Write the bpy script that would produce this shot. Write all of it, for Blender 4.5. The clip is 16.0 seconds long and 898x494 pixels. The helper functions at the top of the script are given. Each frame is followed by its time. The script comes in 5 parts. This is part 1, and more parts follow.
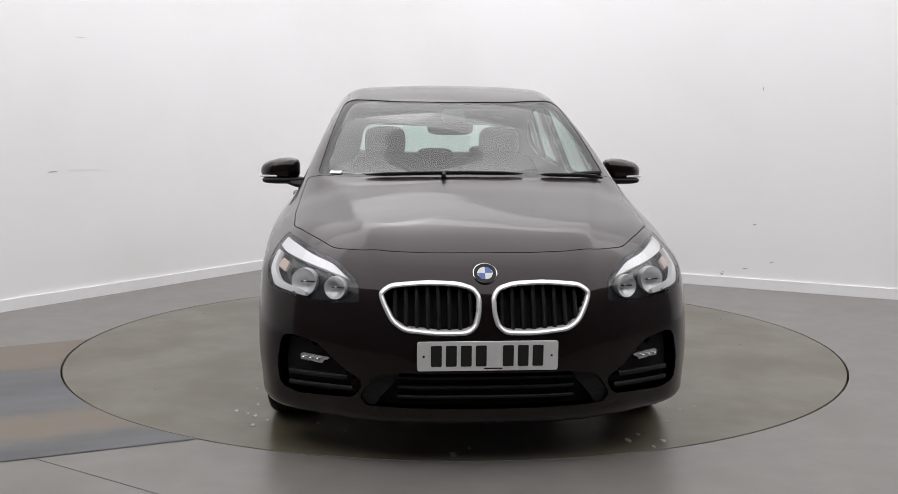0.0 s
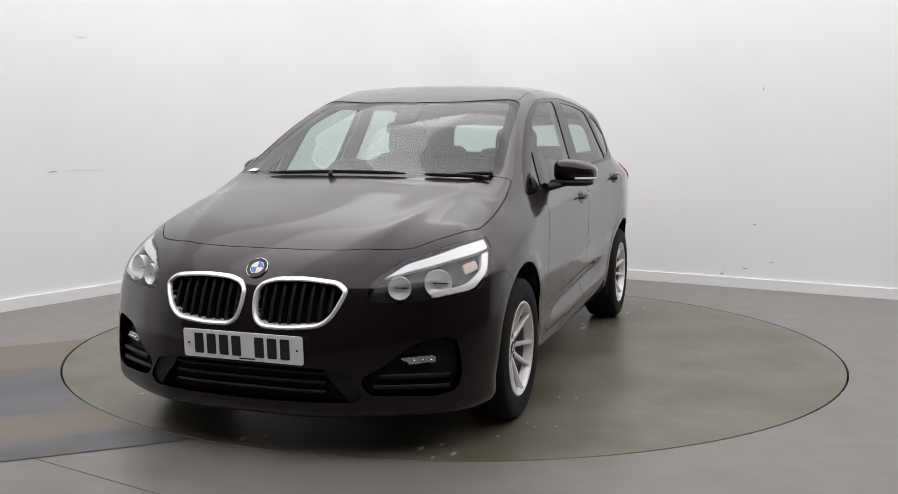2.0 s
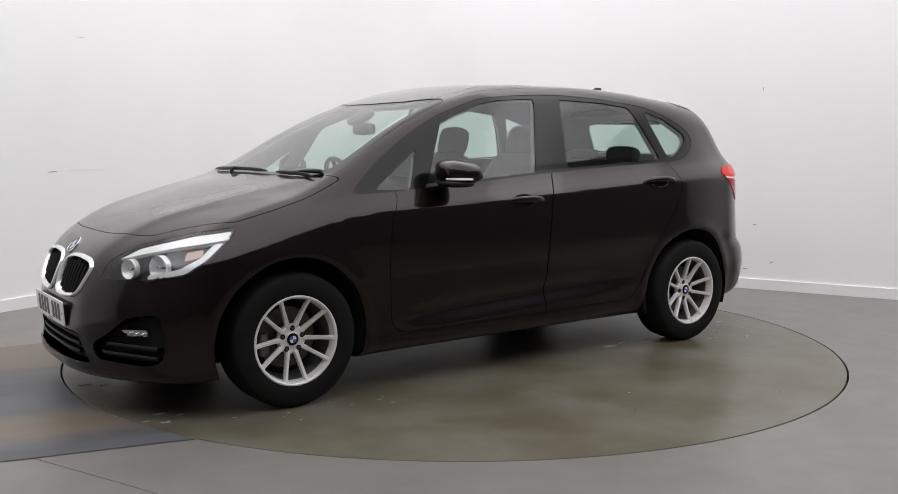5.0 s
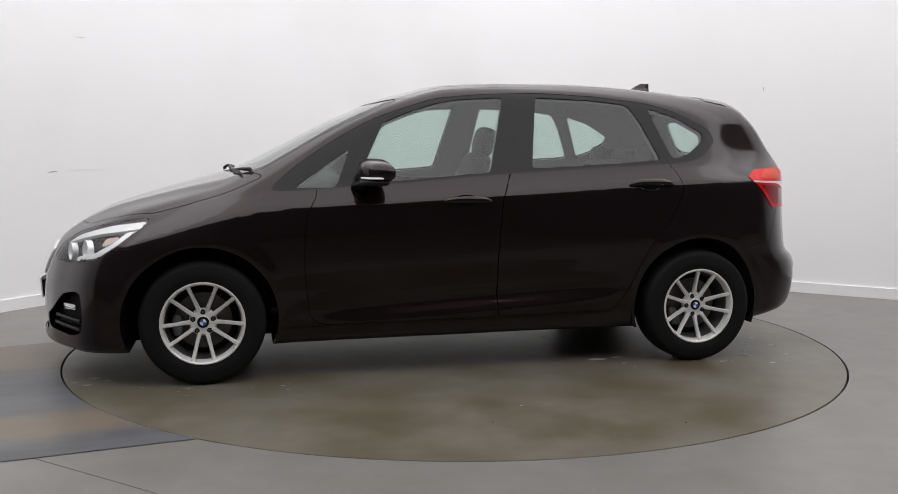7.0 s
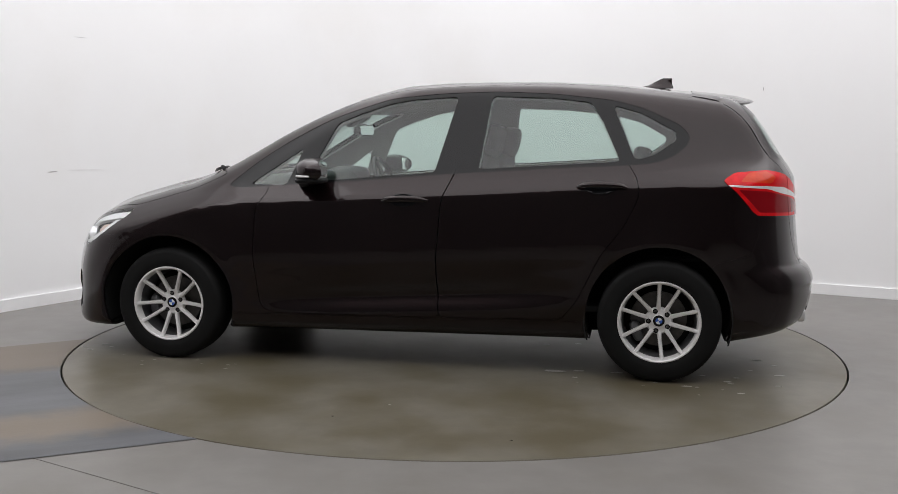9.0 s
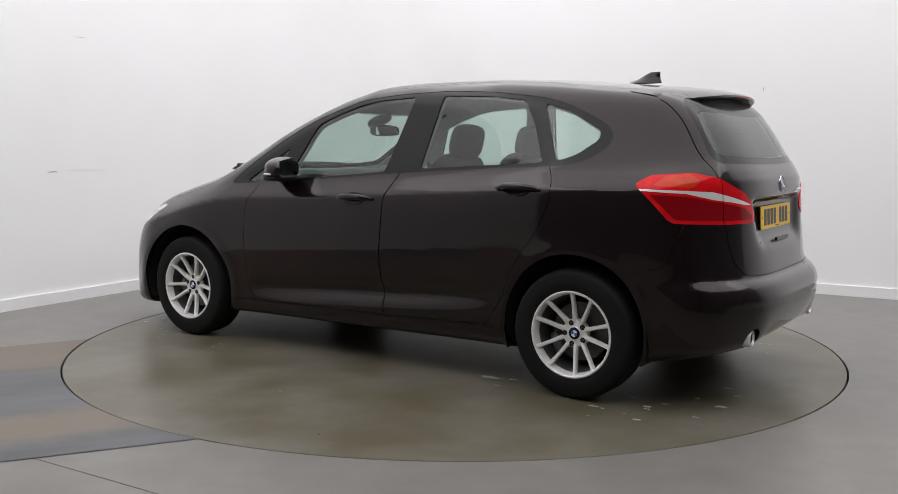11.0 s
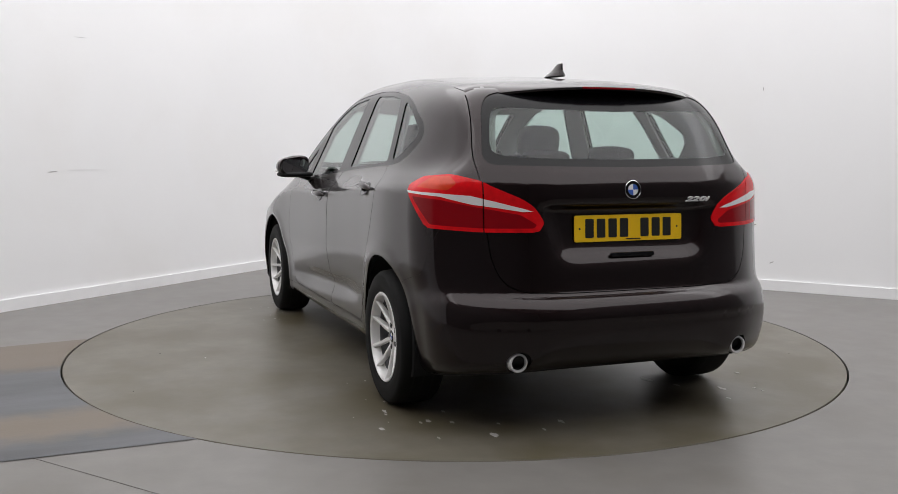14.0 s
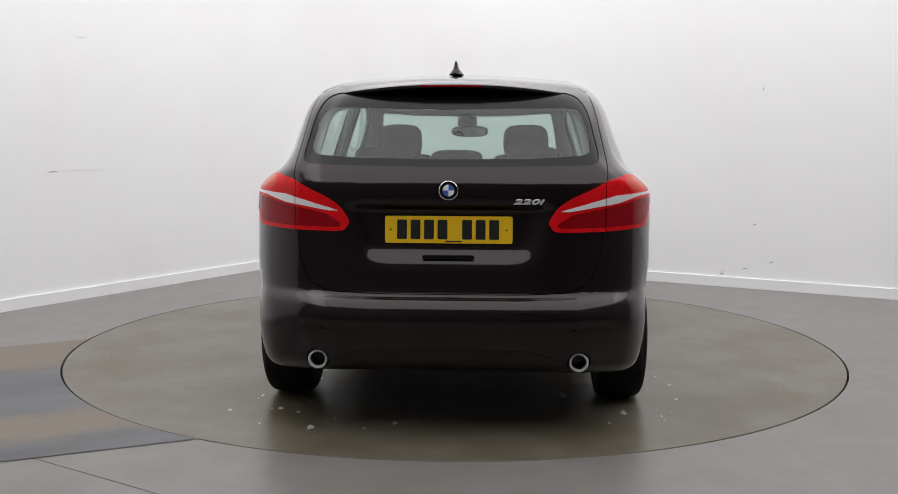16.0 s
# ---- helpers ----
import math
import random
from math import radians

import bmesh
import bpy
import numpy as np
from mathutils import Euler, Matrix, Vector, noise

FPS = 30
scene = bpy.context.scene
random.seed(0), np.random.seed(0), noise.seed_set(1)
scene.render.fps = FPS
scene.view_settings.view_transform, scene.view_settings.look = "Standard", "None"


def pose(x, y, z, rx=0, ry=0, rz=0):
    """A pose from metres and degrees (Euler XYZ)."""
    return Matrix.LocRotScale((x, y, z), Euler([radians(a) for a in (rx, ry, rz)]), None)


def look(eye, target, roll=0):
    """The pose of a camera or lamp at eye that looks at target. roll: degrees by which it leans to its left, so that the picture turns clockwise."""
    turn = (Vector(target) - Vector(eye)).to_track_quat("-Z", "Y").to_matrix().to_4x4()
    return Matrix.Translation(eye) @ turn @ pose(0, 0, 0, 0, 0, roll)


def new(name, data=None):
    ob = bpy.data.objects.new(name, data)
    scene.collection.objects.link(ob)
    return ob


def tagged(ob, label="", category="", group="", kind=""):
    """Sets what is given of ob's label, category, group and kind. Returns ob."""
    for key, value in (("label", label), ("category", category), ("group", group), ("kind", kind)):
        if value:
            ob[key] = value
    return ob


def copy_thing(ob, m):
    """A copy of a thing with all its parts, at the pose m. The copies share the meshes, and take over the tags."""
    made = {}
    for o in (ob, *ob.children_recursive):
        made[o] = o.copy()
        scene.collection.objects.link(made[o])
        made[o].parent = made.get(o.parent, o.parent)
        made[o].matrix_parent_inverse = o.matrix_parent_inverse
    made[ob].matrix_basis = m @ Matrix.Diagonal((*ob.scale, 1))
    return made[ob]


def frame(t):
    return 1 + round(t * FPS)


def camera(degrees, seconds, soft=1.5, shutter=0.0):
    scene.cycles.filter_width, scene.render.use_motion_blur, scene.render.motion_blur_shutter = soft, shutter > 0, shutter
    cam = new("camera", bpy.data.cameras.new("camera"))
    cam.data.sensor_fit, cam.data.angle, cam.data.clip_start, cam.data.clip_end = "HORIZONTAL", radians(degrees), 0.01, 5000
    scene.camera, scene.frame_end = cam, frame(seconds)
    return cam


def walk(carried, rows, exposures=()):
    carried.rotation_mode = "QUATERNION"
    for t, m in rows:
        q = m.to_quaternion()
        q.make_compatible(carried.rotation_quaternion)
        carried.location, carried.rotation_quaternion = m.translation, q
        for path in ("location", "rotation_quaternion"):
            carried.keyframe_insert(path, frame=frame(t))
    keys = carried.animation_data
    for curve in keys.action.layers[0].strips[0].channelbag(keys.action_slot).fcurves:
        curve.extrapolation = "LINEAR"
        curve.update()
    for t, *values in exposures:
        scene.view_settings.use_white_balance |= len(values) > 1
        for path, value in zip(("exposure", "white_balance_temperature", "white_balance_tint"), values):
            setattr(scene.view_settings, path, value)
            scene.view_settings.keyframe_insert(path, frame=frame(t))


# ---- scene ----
# the camera stands still on its tripod
EYE, AIM = (0.0, -5.7217, 1.1990), (-0.0283, -0.751, 0.6588)
cam = camera(50.85, 16.0, soft=0.6)
walk(cam, [(0, look(EYE, AIM, 0.233)), (16.0, look(EYE, AIM, 0.233))])

# how far the turntable has turned, in degrees, at each time
TURNS = (
    (0, -85.51), (0.5, -91.19), (1, -97.26), (1.5, -102.89), (2, -109.01), (2.5, -114.67),
    (3, -120.83), (3.5, -126.49), (4, -132.51), (4.5, -138.26), (5, -144.28), (7.5, -172.97),
    (8, -178.97), (8.5, -184.59), (9, -190.72), (11.5, -219.60), (12, -225.47), (12.5, -231.00),
    (13, -237.06), (13.5, -242.73), (14, -248.83), (14.5, -254.50), (15, -260.58), (15.5, -266.27),
    (16, -272.43),
)
CAR_X, CAR_Y = 0.1294, -0.0567      # where the car's middle stands on the turntable
DISC = 2.2385                          # radius of the turntable

# ---------------------------------------------------------------- light of the studio
world = bpy.data.worlds.new("studio_world")
world.use_nodes = True
world.node_tree.nodes["Background"].inputs[0].default_value = (0.75, 0.8, 0.85, 1)
world.node_tree.nodes["Background"].inputs[1].default_value = 0.02
scene.world = world
scene.view_settings.exposure = 0.19


def area_lamp(name, where, target, sx, sy, watts, colour=(1, 1, 1)):
    data = bpy.data.lights.new(name, "AREA")
    data.shape, data.size, data.size_y, data.energy, data.color = "RECTANGLE", sx, sy, watts, colour
    ob = new(name, data)
    ob.matrix_world = look(where, target)
    return ob


# ---------------------------------------------------------------- materials
def material(name, colour, rough=0.5, metal=0.0, coat=0.0, spread=0.0, scale=8.0, bump=0.0, bump_scale=60.0, dirt=None, dirt_scale=1.5, dirt_edge=(0.5, 0.7), emit=None, streak=None):
    m = bpy.data.materials.new(name)
    m.use_nodes = True
    t, b = m.node_tree, m.node_tree.nodes["Principled BSDF"]
    b.inputs["Base Color"].default_value = (*colour, 1)
    b.inputs["Roughness"].default_value, b.inputs["Metallic"].default_value = rough, metal
    b.inputs["Coat Weight"].default_value, b.inputs["Coat Roughness"].default_value = coat, 0.03
    if emit:
        b.inputs["Emission Color"].default_value, b.inputs["Emission Strength"].default_value = (*emit[:3], 1), emit[3]
    place = t.nodes.new("ShaderNodeTexCoord").outputs["Object"]
    if streak:                                   # grain drawn out along one direction (degrees, how much)
        turn = t.nodes.new("ShaderNodeMapping")
        turn.vector_type = "POINT"
        turn.inputs["Rotation"].default_value = (0, 0, radians(-streak[0]))
        pull = t.nodes.new("ShaderNodeMapping")
        pull.inputs["Scale"].default_value = (1 / streak[1], 1.6, 1)
        t.links.new(place, turn.inputs["Vector"])
        t.links.new(turn.outputs["Vector"], pull.inputs["Vector"])
        place = pull.outputs["Vector"]
    def grain(s, detail=4.0):
        n = t.nodes.new("ShaderNodeTexNoise")
        n.inputs["Scale"].default_value, n.inputs["Detail"].default_value = s, detail
        t.links.new(place, n.inputs["Vector"])
        return n.outputs["Fac"]
    def ramp(fac, a, b2):
        r = t.nodes.new("ShaderNodeMapRange")
        r.inputs["From Min"].default_value, r.inputs["From Max"].default_value = a, b2
        t.links.new(fac, r.inputs["Value"])
        return r.outputs["Result"]
    def mix(fac, a, b2):
        x = t.nodes.new("ShaderNodeMix")
        x.data_type = "RGBA"
        t.links.new(fac, x.inputs["Factor"])
        for socket, v in ((x.inputs["A"], a), (x.inputs["B"], b2)):
            if isinstance(v, tuple):
                socket.default_value = (*v, 1)
            else:
                t.links.new(v, socket)
        return x.outputs["Result"]
    out = None
    if spread:
        low, high = tuple(c * (1 - spread) for c in colour), tuple(min(1, c * (1 + spread)) for c in colour)
        out = mix(ramp(grain(scale), 0.3, 0.7), low, high)
    if dirt:
        out = mix(ramp(grain(dirt_scale, 6.0), *dirt_edge), out or colour, dirt)
    if out:
        t.links.new(out, b.inputs["Base Color"])
    if bump:
        n = t.nodes.new("ShaderNodeBump")
        n.inputs["Strength"].default_value, n.inputs["Distance"].default_value = bump, 0.004
        t.links.new(grain(bump_scale), n.inputs["Height"])
        t.links.new(n.outputs["Normal"], b.inputs["Normal"])
    return m


def glass(name, tint, gloss=1.0, rough=0.0):
    """A clear sheet: tinted see-through with a mirror gloss that grows at grazing angles."""
    m = bpy.data.materials.new(name)
    m.use_nodes = True
    t = m.node_tree
    t.nodes.remove(t.nodes["Principled BSDF"])
    clear, shine, mixer, facing, power, level = (t.nodes.new("ShaderNode" + k) for k in ("BsdfTransparent", "BsdfGlossy", "MixShader", "LayerWeight", "Math", "Math"))
    clear.inputs[0].default_value = (*tint, 1)
    shine.inputs["Roughness"].default_value = rough
    shine.inputs["Color"].default_value = (gloss, gloss, gloss, 1)
    facing.inputs["Blend"].default_value = 0.5
    power.operation, level.operation = "POWER", "MULTIPLY_ADD"
    power.inputs[1].default_value = 5.0
    level.inputs[1].default_value, level.inputs[2].default_value = 0.94, 0.06
    t.links.new(facing.outputs["Facing"], power.inputs[0])
    t.links.new(power.outputs[0], level.inputs[0])
    t.links.new(level.outputs[0], mixer.inputs[0])
    t.links.new(clear.outputs[0], mixer.inputs[1])
    t.links.new(shine.outputs[0], mixer.inputs[2])
    t.links.new(mixer.outputs[0], t.nodes["Material Output"].inputs["Surface"])
    return m


wall_paint = material("wall_paint", (0.91, 0.91, 0.915), 0.65, spread=0.015, scale=0.7, bump=0.05, bump_scale=90, dirt=(0.87, 0.86, 0.85), dirt_scale=0.9, dirt_edge=(0.5, 0.85))
skirting_paint = material("skirting_paint", (0.90, 0.90, 0.905), 0.45, spread=0.02, scale=5)
# darkened so that the unseen side of the room mirrors dim
dimmed_wall = material("dimmed_wall_tone", (0.10, 0.10, 0.105), 0.8, spread=0.1, scale=2)
ceiling_paint = material("ceiling_paint", (0.45, 0.45, 0.45), 0.8, spread=0.02, scale=2)
floor_resin = material("floor_resin", (0.180, 0.171, 0.160), 0.36, spread=0.08, scale=7, bump=0.06, bump_scale=35, dirt=(0.150, 0.140, 0.125), dirt_scale=2.2, dirt_edge=(0.48, 0.8))
disc_resin = material("disc_resin", (0.140, 0.127, 0.100), 0.34, spread=0.12, scale=9, bump=0.06, bump_scale=35, dirt=(0.094, 0.080, 0.050), dirt_scale=2.0, dirt_edge=(0.41, 0.62))
lane_resin = material("lane_resin", (0.082, 0.085, 0.093), 0.42, spread=0.30, scale=3.0, bump=0.08, bump_scale=40, streak=(23.5, 2.6))


def lay_bands(m, across, bands, ragged):
    """Straight worn bands of another colour on a floor, with ragged edges: (from, to, colour) along across."""
    t, b = m.node_tree, m.node_tree.nodes["Principled BSDF"]
    place = t.nodes.new("ShaderNodeTexCoord").outputs["Object"]
    dot = t.nodes.new("ShaderNodeVectorMath")
    dot.operation = "DOT_PRODUCT"
    dot.inputs[1].default_value = across
    t.links.new(place, dot.inputs[0])
    height = dot.outputs["Value"]
    for scale, amount in ((2.3, ragged), (11.0, ragged * 0.5)):
        n = t.nodes.new("ShaderNodeTexNoise")
        n.inputs["Scale"].default_value, n.inputs["Detail"].default_value = scale, 6.0
        t.links.new(place, n.inputs["Vector"])
        k = t.nodes.new("ShaderNodeMath")
        k.operation = "MULTIPLY_ADD"
        k.inputs[1].default_value = amount
        t.links.new(n.outputs["Fac"], k.inputs[0])
        t.links.new(height, k.inputs[2])
        height = k.outputs[0]
    base = b.inputs["Base Color"].links[0].from_socket
    for lo, hi, colour in bands:
        mask = None
        for edge, sign in ((lo, 1), (hi, -1)):
            r = t.nodes.new("ShaderNodeMapRange")
            r.inputs["From Min"].default_value = edge + ragged * 0.75 - sign * 0.09
            r.inputs["From Max"].default_value = edge + ragged * 0.75 + sign * 0.09
            t.links.new(height, r.inputs["Value"])
            if mask:
                x = t.nodes.new("ShaderNodeMath")
                x.operation = "MULTIPLY"
                t.links.new(mask, x.inputs[0])
                t.links.new(r.outputs["Result"], x.inputs[1])
                mask = x.outputs[0]
            else:
                mask = r.outputs["Result"]
        tint = t.nodes.new("ShaderNodeMix")
        tint.data_type, tint.blend_type = "RGBA", "MIX"
        part_way = t.nodes.new("ShaderNodeMath")
        part_way.operation = "MULTIPLY"
        part_way.inputs[1].default_value = 0.70
        t.links.new(mask, part_way.inputs[0])
        t.links.new(part_way.outputs[0], tint.inputs["Factor"])
        t.links.new(base, tint.inputs["A"])
        tint.inputs["B"].default_value = (*colour, 1)
        base = tint.outputs["Result"]
    t.links.new(base, b.inputs["Base Color"])


lay_bands(lane_resin, (-0.3986, 0.9171, 0), ((-1.16, -0.80, (0.185, 0.142, 0.094)), (0.13, 1.2, (0.175, 0.132, 0.088))), 0.36)
fine_joint = material("fine_joint", (0.145, 0.138, 0.128), 0.6)
joint_black = material("joint_black", (0.008, 0.008, 0.008), 0.9)
chip_paint = material("scuffed_concrete", (0.46, 0.45, 0.43), 0.5, spread=0.2, scale=30)
paint = material("brown_metallic_paint", (0.0132, 0.0071, 0.0074), 0.36, metal=0.75, coat=1.0, spread=0.06, scale=900)
paint.node_tree.nodes["Principled BSDF"].inputs["Coat Roughness"].default_value = 0.055
paint.node_tree.nodes["Principled BSDF"].inputs["Specular IOR Level"].default_value = 0.05
paint.node_tree.nodes["Principled BSDF"].inputs["Coat IOR"].default_value = 1.42
black_plastic = material("black_plastic", (0.007, 0.007, 0.008), 0.45, spread=0.1, scale=40, bump=0.05, bump_scale=400)
lamp_bowl = material("lamp_bowl", (0.022, 0.022, 0.024), 0.22, metal=0.2)
reflector_silver = material("reflector_silver", (0.92, 0.92, 0.92), 0.30, metal=0.35)
gloss_black = material("gloss_black", (0.005, 0.005, 0.006), 0.16)
gloss_black.node_tree.nodes["Principled BSDF"].inputs["Specular IOR Level"].default_value = 0.3
void_black = material("void_black", (0.004, 0.004, 0.004), 0.9)
rubber = material("tyre_rubber", (0.0045, 0.0045, 0.0045), 0.75, spread=0.25, scale=14, bump=0.1, bump_scale=120)
alloy = material("silver_alloy", (0.82, 0.81, 0.80), 0.36, metal=0.30, spread=0.04, scale=30)
# alloy with the shade behind the spokes put into its colour
barrel_alloy = material("shaded_alloy", (0.16, 0.16, 0.165), 0.5, metal=0.6, spread=0.15, scale=30)
steel = material("brake_steel", (0.10, 0.095, 0.09), 0.4, metal=0.7, spread=0.2, scale=50)
chrome = material("chrome", (0.82, 0.82, 0.83), 0.08, metal=1.0)
bright_chrome = material("bright_chrome", (0.88, 0.88, 0.89), 0.20, metal=0.5)
satin_chrome = material("satin_chrome", (0.75, 0.75, 0.76), 0.25, metal=1.0)
cabin_glass = glass("tinted_glass", (0.66, 0.77, 0.73))
screen_glass = glass("windscreen_glass", (0.66, 0.77, 0.73))
lens_clear = glass("clear_lens", (0.93, 0.94, 0.95))
seat_cloth = material("black_cloth", (0.028, 0.028, 0.029), 0.9, spread=0.25, scale=60, bump=0.2, bump_scale=300)
dash_plastic = material("dash_plastic", (0.022, 0.022, 0.023), 0.6, bump=0.1, bump_scale=300)
lining_cloth = material("headlining", (0.30, 0.295, 0.285), 0.9, spread=0.05, scale=40)
lamp_red = material("red_lens", (0.66, 0.006, 0.010), 0.10, coat=0.0, spread=0.15, scale=25)
lamp_dark_red = material("deep_red_lens", (0.24, 0.002, 0.006), 0.10)
lamp_amber = material("amber_lens", (0.56, 0.42, 0.35), 0.3)
lamp_silver = material("lamp_silver", (0.80, 0.80, 0.80), 0.30, metal=0.15, coat=0.3)
lamp_amber_red = material("orange_red_lens", (0.62, 0.045, 0.012), 0.12, coat=0.2, spread=0.1, scale=25)
mirror_silver = material("mirror_silver", (0.88, 0.88, 0.88), 0.02, metal=1.0)
plate_white = material("plate_white", (0.86, 0.86, 0.86), 0.4, spread=0.02, scale=20)
plate_yellow = material("plate_yellow", (0.85, 0.52, 0.006), 0.4, spread=0.02, scale=20)
plate_black = material("plate_black", (0.012, 0.012, 0.012), 0.4)
badge_blue = material("badge_blue", (0.03, 0.10, 0.42), 0.3, coat=0.6)
badge_white = material("badge_white", (0.75, 0.75, 0.75), 0.3, coat=0.6)


for dull, level in ((rubber, 0.25), (lamp_red, 0.25), (lamp_dark_red, 0.25), (lamp_amber_red, 0.25), (black_plastic, 0.3)):
    dull.node_tree.nodes["Principled BSDF"].inputs["Specular IOR Level"].default_value = level


# ---------------------------------------------------------------- building helpers
def part(name, bm, mat, parent=None, label="", smooth=False):
    data = bpy.data.meshes.new(name)
    bm.to_mesh(data)
    bm.free()
    if smooth:
        data.polygons.foreach_set("use_smooth", np.ones(len(data.polygons), bool))
        data.set_sharp_from_angle(angle=radians(38))
    data.materials.append(mat)
    ob = new(name, data)
    ob.parent = parent
    return tagged(ob, label)


def sheet(name, verts, faces, mat, parent=None, label="", smooth=False):
    bm = bmesh.new()
    vs = [bm.verts.new(v) for v in verts]
    for f in faces:
        bm.faces.new([vs[i] for i in f])
    return part(name, bm, mat, parent, label, smooth)


def box(sx, sy, sz, m=Matrix(), bevel=0.0, steps=2):
    bm = bmesh.new()
    bmesh.ops.create_cube(bm, size=1, matrix=Matrix.Diagonal((sx, sy, sz, 1)))
    if bevel:
        bmesh.ops.bevel(bm, geom=bm.edges[:], offset=bevel, segments=steps, profile=0.5, affect="EDGES")
    bmesh.ops.transform(bm, matrix=m, verts=bm.verts[:])
    return bm


def lathe(profile, n=48, m=Matrix(), closed=False):
    """Turns (radius, height) pairs round the z axis."""
    bm = bmesh.new()
    rings = [[bm.verts.new((r * math.cos(2 * math.pi * i / n), r * math.sin(2 * math.pi * i / n), h)) for i in range(n)] for r, h in profile]
    pairs = list(zip(rings, rings[1:])) + ([(rings[-1], rings[0])] if closed else [])
    for a, b in pairs:
        for i in range(n):
            bm.faces.new((a[i], a[(i + 1) % n], b[(i + 1) % n], b[i]))
    bmesh.ops.remove_doubles(bm, verts=bm.verts[:], dist=1e-6)
    bmesh.ops.recalc_face_normals(bm, faces=bm.faces[:])
    bmesh.ops.transform(bm, matrix=m, verts=bm.verts[:])
    return bm


def prism(outline, depth, m=Matrix(), bevel=0.0):
    """An outline in x, y given a thickness along +z."""
    bm = bmesh.new()
    f = bm.faces.new([bm.verts.new((x, y, 0)) for x, y in outline])
    top = bmesh.ops.extrude_face_region(bm, geom=[f])
    bmesh.ops.translate(bm, vec=(0, 0, depth), verts=[v for v in top["geom"] if isinstance(v, bmesh.types.BMVert)])
    bmesh.ops.recalc_face_normals(bm, faces=bm.faces[:])
    if bevel:
        bmesh.ops.bevel(bm, geom=bm.edges[:], offset=bevel, segments=2, profile=0.5, affect="EDGES")
    bmesh.ops.transform(bm, matrix=m, verts=bm.verts[:])
    return bm


def tube(points, radius, n=8, flat=1.0):
    """A rod along points."""
    bm = bmesh.new()
    rings = []
    for i, p in enumerate(points):
        p = Vector(p)
        d = (Vector(points[min(i + 1, len(points) - 1)]) - Vector(points[max(i - 1, 0)])).normalized()
        a = d.cross(Vector((0, 0, 1)) if abs(d.z) < 0.9 else Vector((1, 0, 0))).normalized()
        b = a.cross(d)
        r = radius[i] if isinstance(radius, (list, tuple)) else radius
        rings.append([bm.verts.new(p + a * r * math.cos(2 * math.pi * k / n) + b * r * flat * math.sin(2 * math.pi * k / n)) for k in range(n)])
    for a, b in zip(rings, rings[1:]):
        for k in range(n):
            bm.faces.new((a[k], a[(k + 1) % n], b[(k + 1) % n], b[k]))
    bm.faces.new(rings[0][::-1])
    bm.faces.new(rings[-1])
    bmesh.ops.recalc_face_normals(bm, faces=bm.faces[:])
    return bm


def puff(sx, sy, sz, m=Matrix(), power=3.0, n=20):
    """A rounded cushion: a superellipsoid."""
    bm = bmesh.new()
    bmesh.ops.create_uvsphere(bm, u_segments=n, v_segments=n // 2 + 2, radius=1)
    for v in bm.verts:
        k = sum(abs(c) ** power for c in v.co) ** (-1 / power)
        v.co = Vector((v.co.x * k * sx / 2, v.co.y * k * sy / 2, v.co.z * k * sz / 2))
    bmesh.ops.transform(bm, matrix=m, verts=bm.verts[:])
    return bm

# ---------------------------------------------------------------- the studio
CORNER = Vector((-1.247, 4.292, 0))           # where the two white walls would meet
ALONG_LEFT, ALONG_RIGHT = Vector((-0.5014, -0.8652, 0)), Vector((0.8718, -0.4899, 0))
ROOM_H = 4.7
BEND = 1.1                                    # radius of the rounded corner


def wall_path(reach_left, reach_right, inset=0.0):
    """The line of the white walls on the floor, with its rounded corner, moved into the room by inset."""
    a, b = CORNER + ALONG_LEFT * BEND, CORNER + ALONG_RIGHT * BEND
    pts = [CORNER + ALONG_LEFT * reach_left]
    for i in range(15):
        u = i / 14
        pts.append(a * (1 - u) ** 2 + CORNER * 2 * u * (1 - u) + b * u * u)
    pts.append(CORNER + ALONG_RIGHT * reach_right)
    out = []
    for i, p in enumerate(pts):
        d = (pts[min(i + 1, len(pts) - 1)] - pts[max(i - 1, 0)]).normalized()
        out.append(p + Vector((d.y, -d.x, 0)) * inset)
    return out


def run_of_wall(name, near, far, z0, z1, mat, label, top_round=0.0):
    bm = bmesh.new()
    rows = []
    for p, q in zip(near, far):
        rows.append([bm.verts.new((v.x, v.y, z)) for v, z in ((p, z0), (p, z1), (q, z1), (q, z0))])
    for a, b in zip(rows, rows[1:]):
        for k in range(4):
            bm.faces.new((a[k], b[k], b[(k + 1) % 4], a[(k + 1) % 4]))
    bm.faces.new(rows[0])
    bm.faces.new(rows[-1][::-1])
    bmesh.ops.recalc_face_normals(bm, faces=bm.faces[:])
    return tagged(part(name, bm, mat, None, smooth=True), label, "wall", kind="structure")


run_of_wall("wall_north", wall_path(9.5, 10.5), wall_path(9.5, 10.5, -0.12), 0, ROOM_H, wall_paint, "smooth white painted studio wall with a rounded corner")
skirt = run_of_wall("baseboard", wall_path(9.5, 10.5, 0.016), wall_path(9.5, 10.5, 0.0), 0, 0.085, skirting_paint, "low white skirting board along the studio wall")
tagged(skirt, category="baseboard")

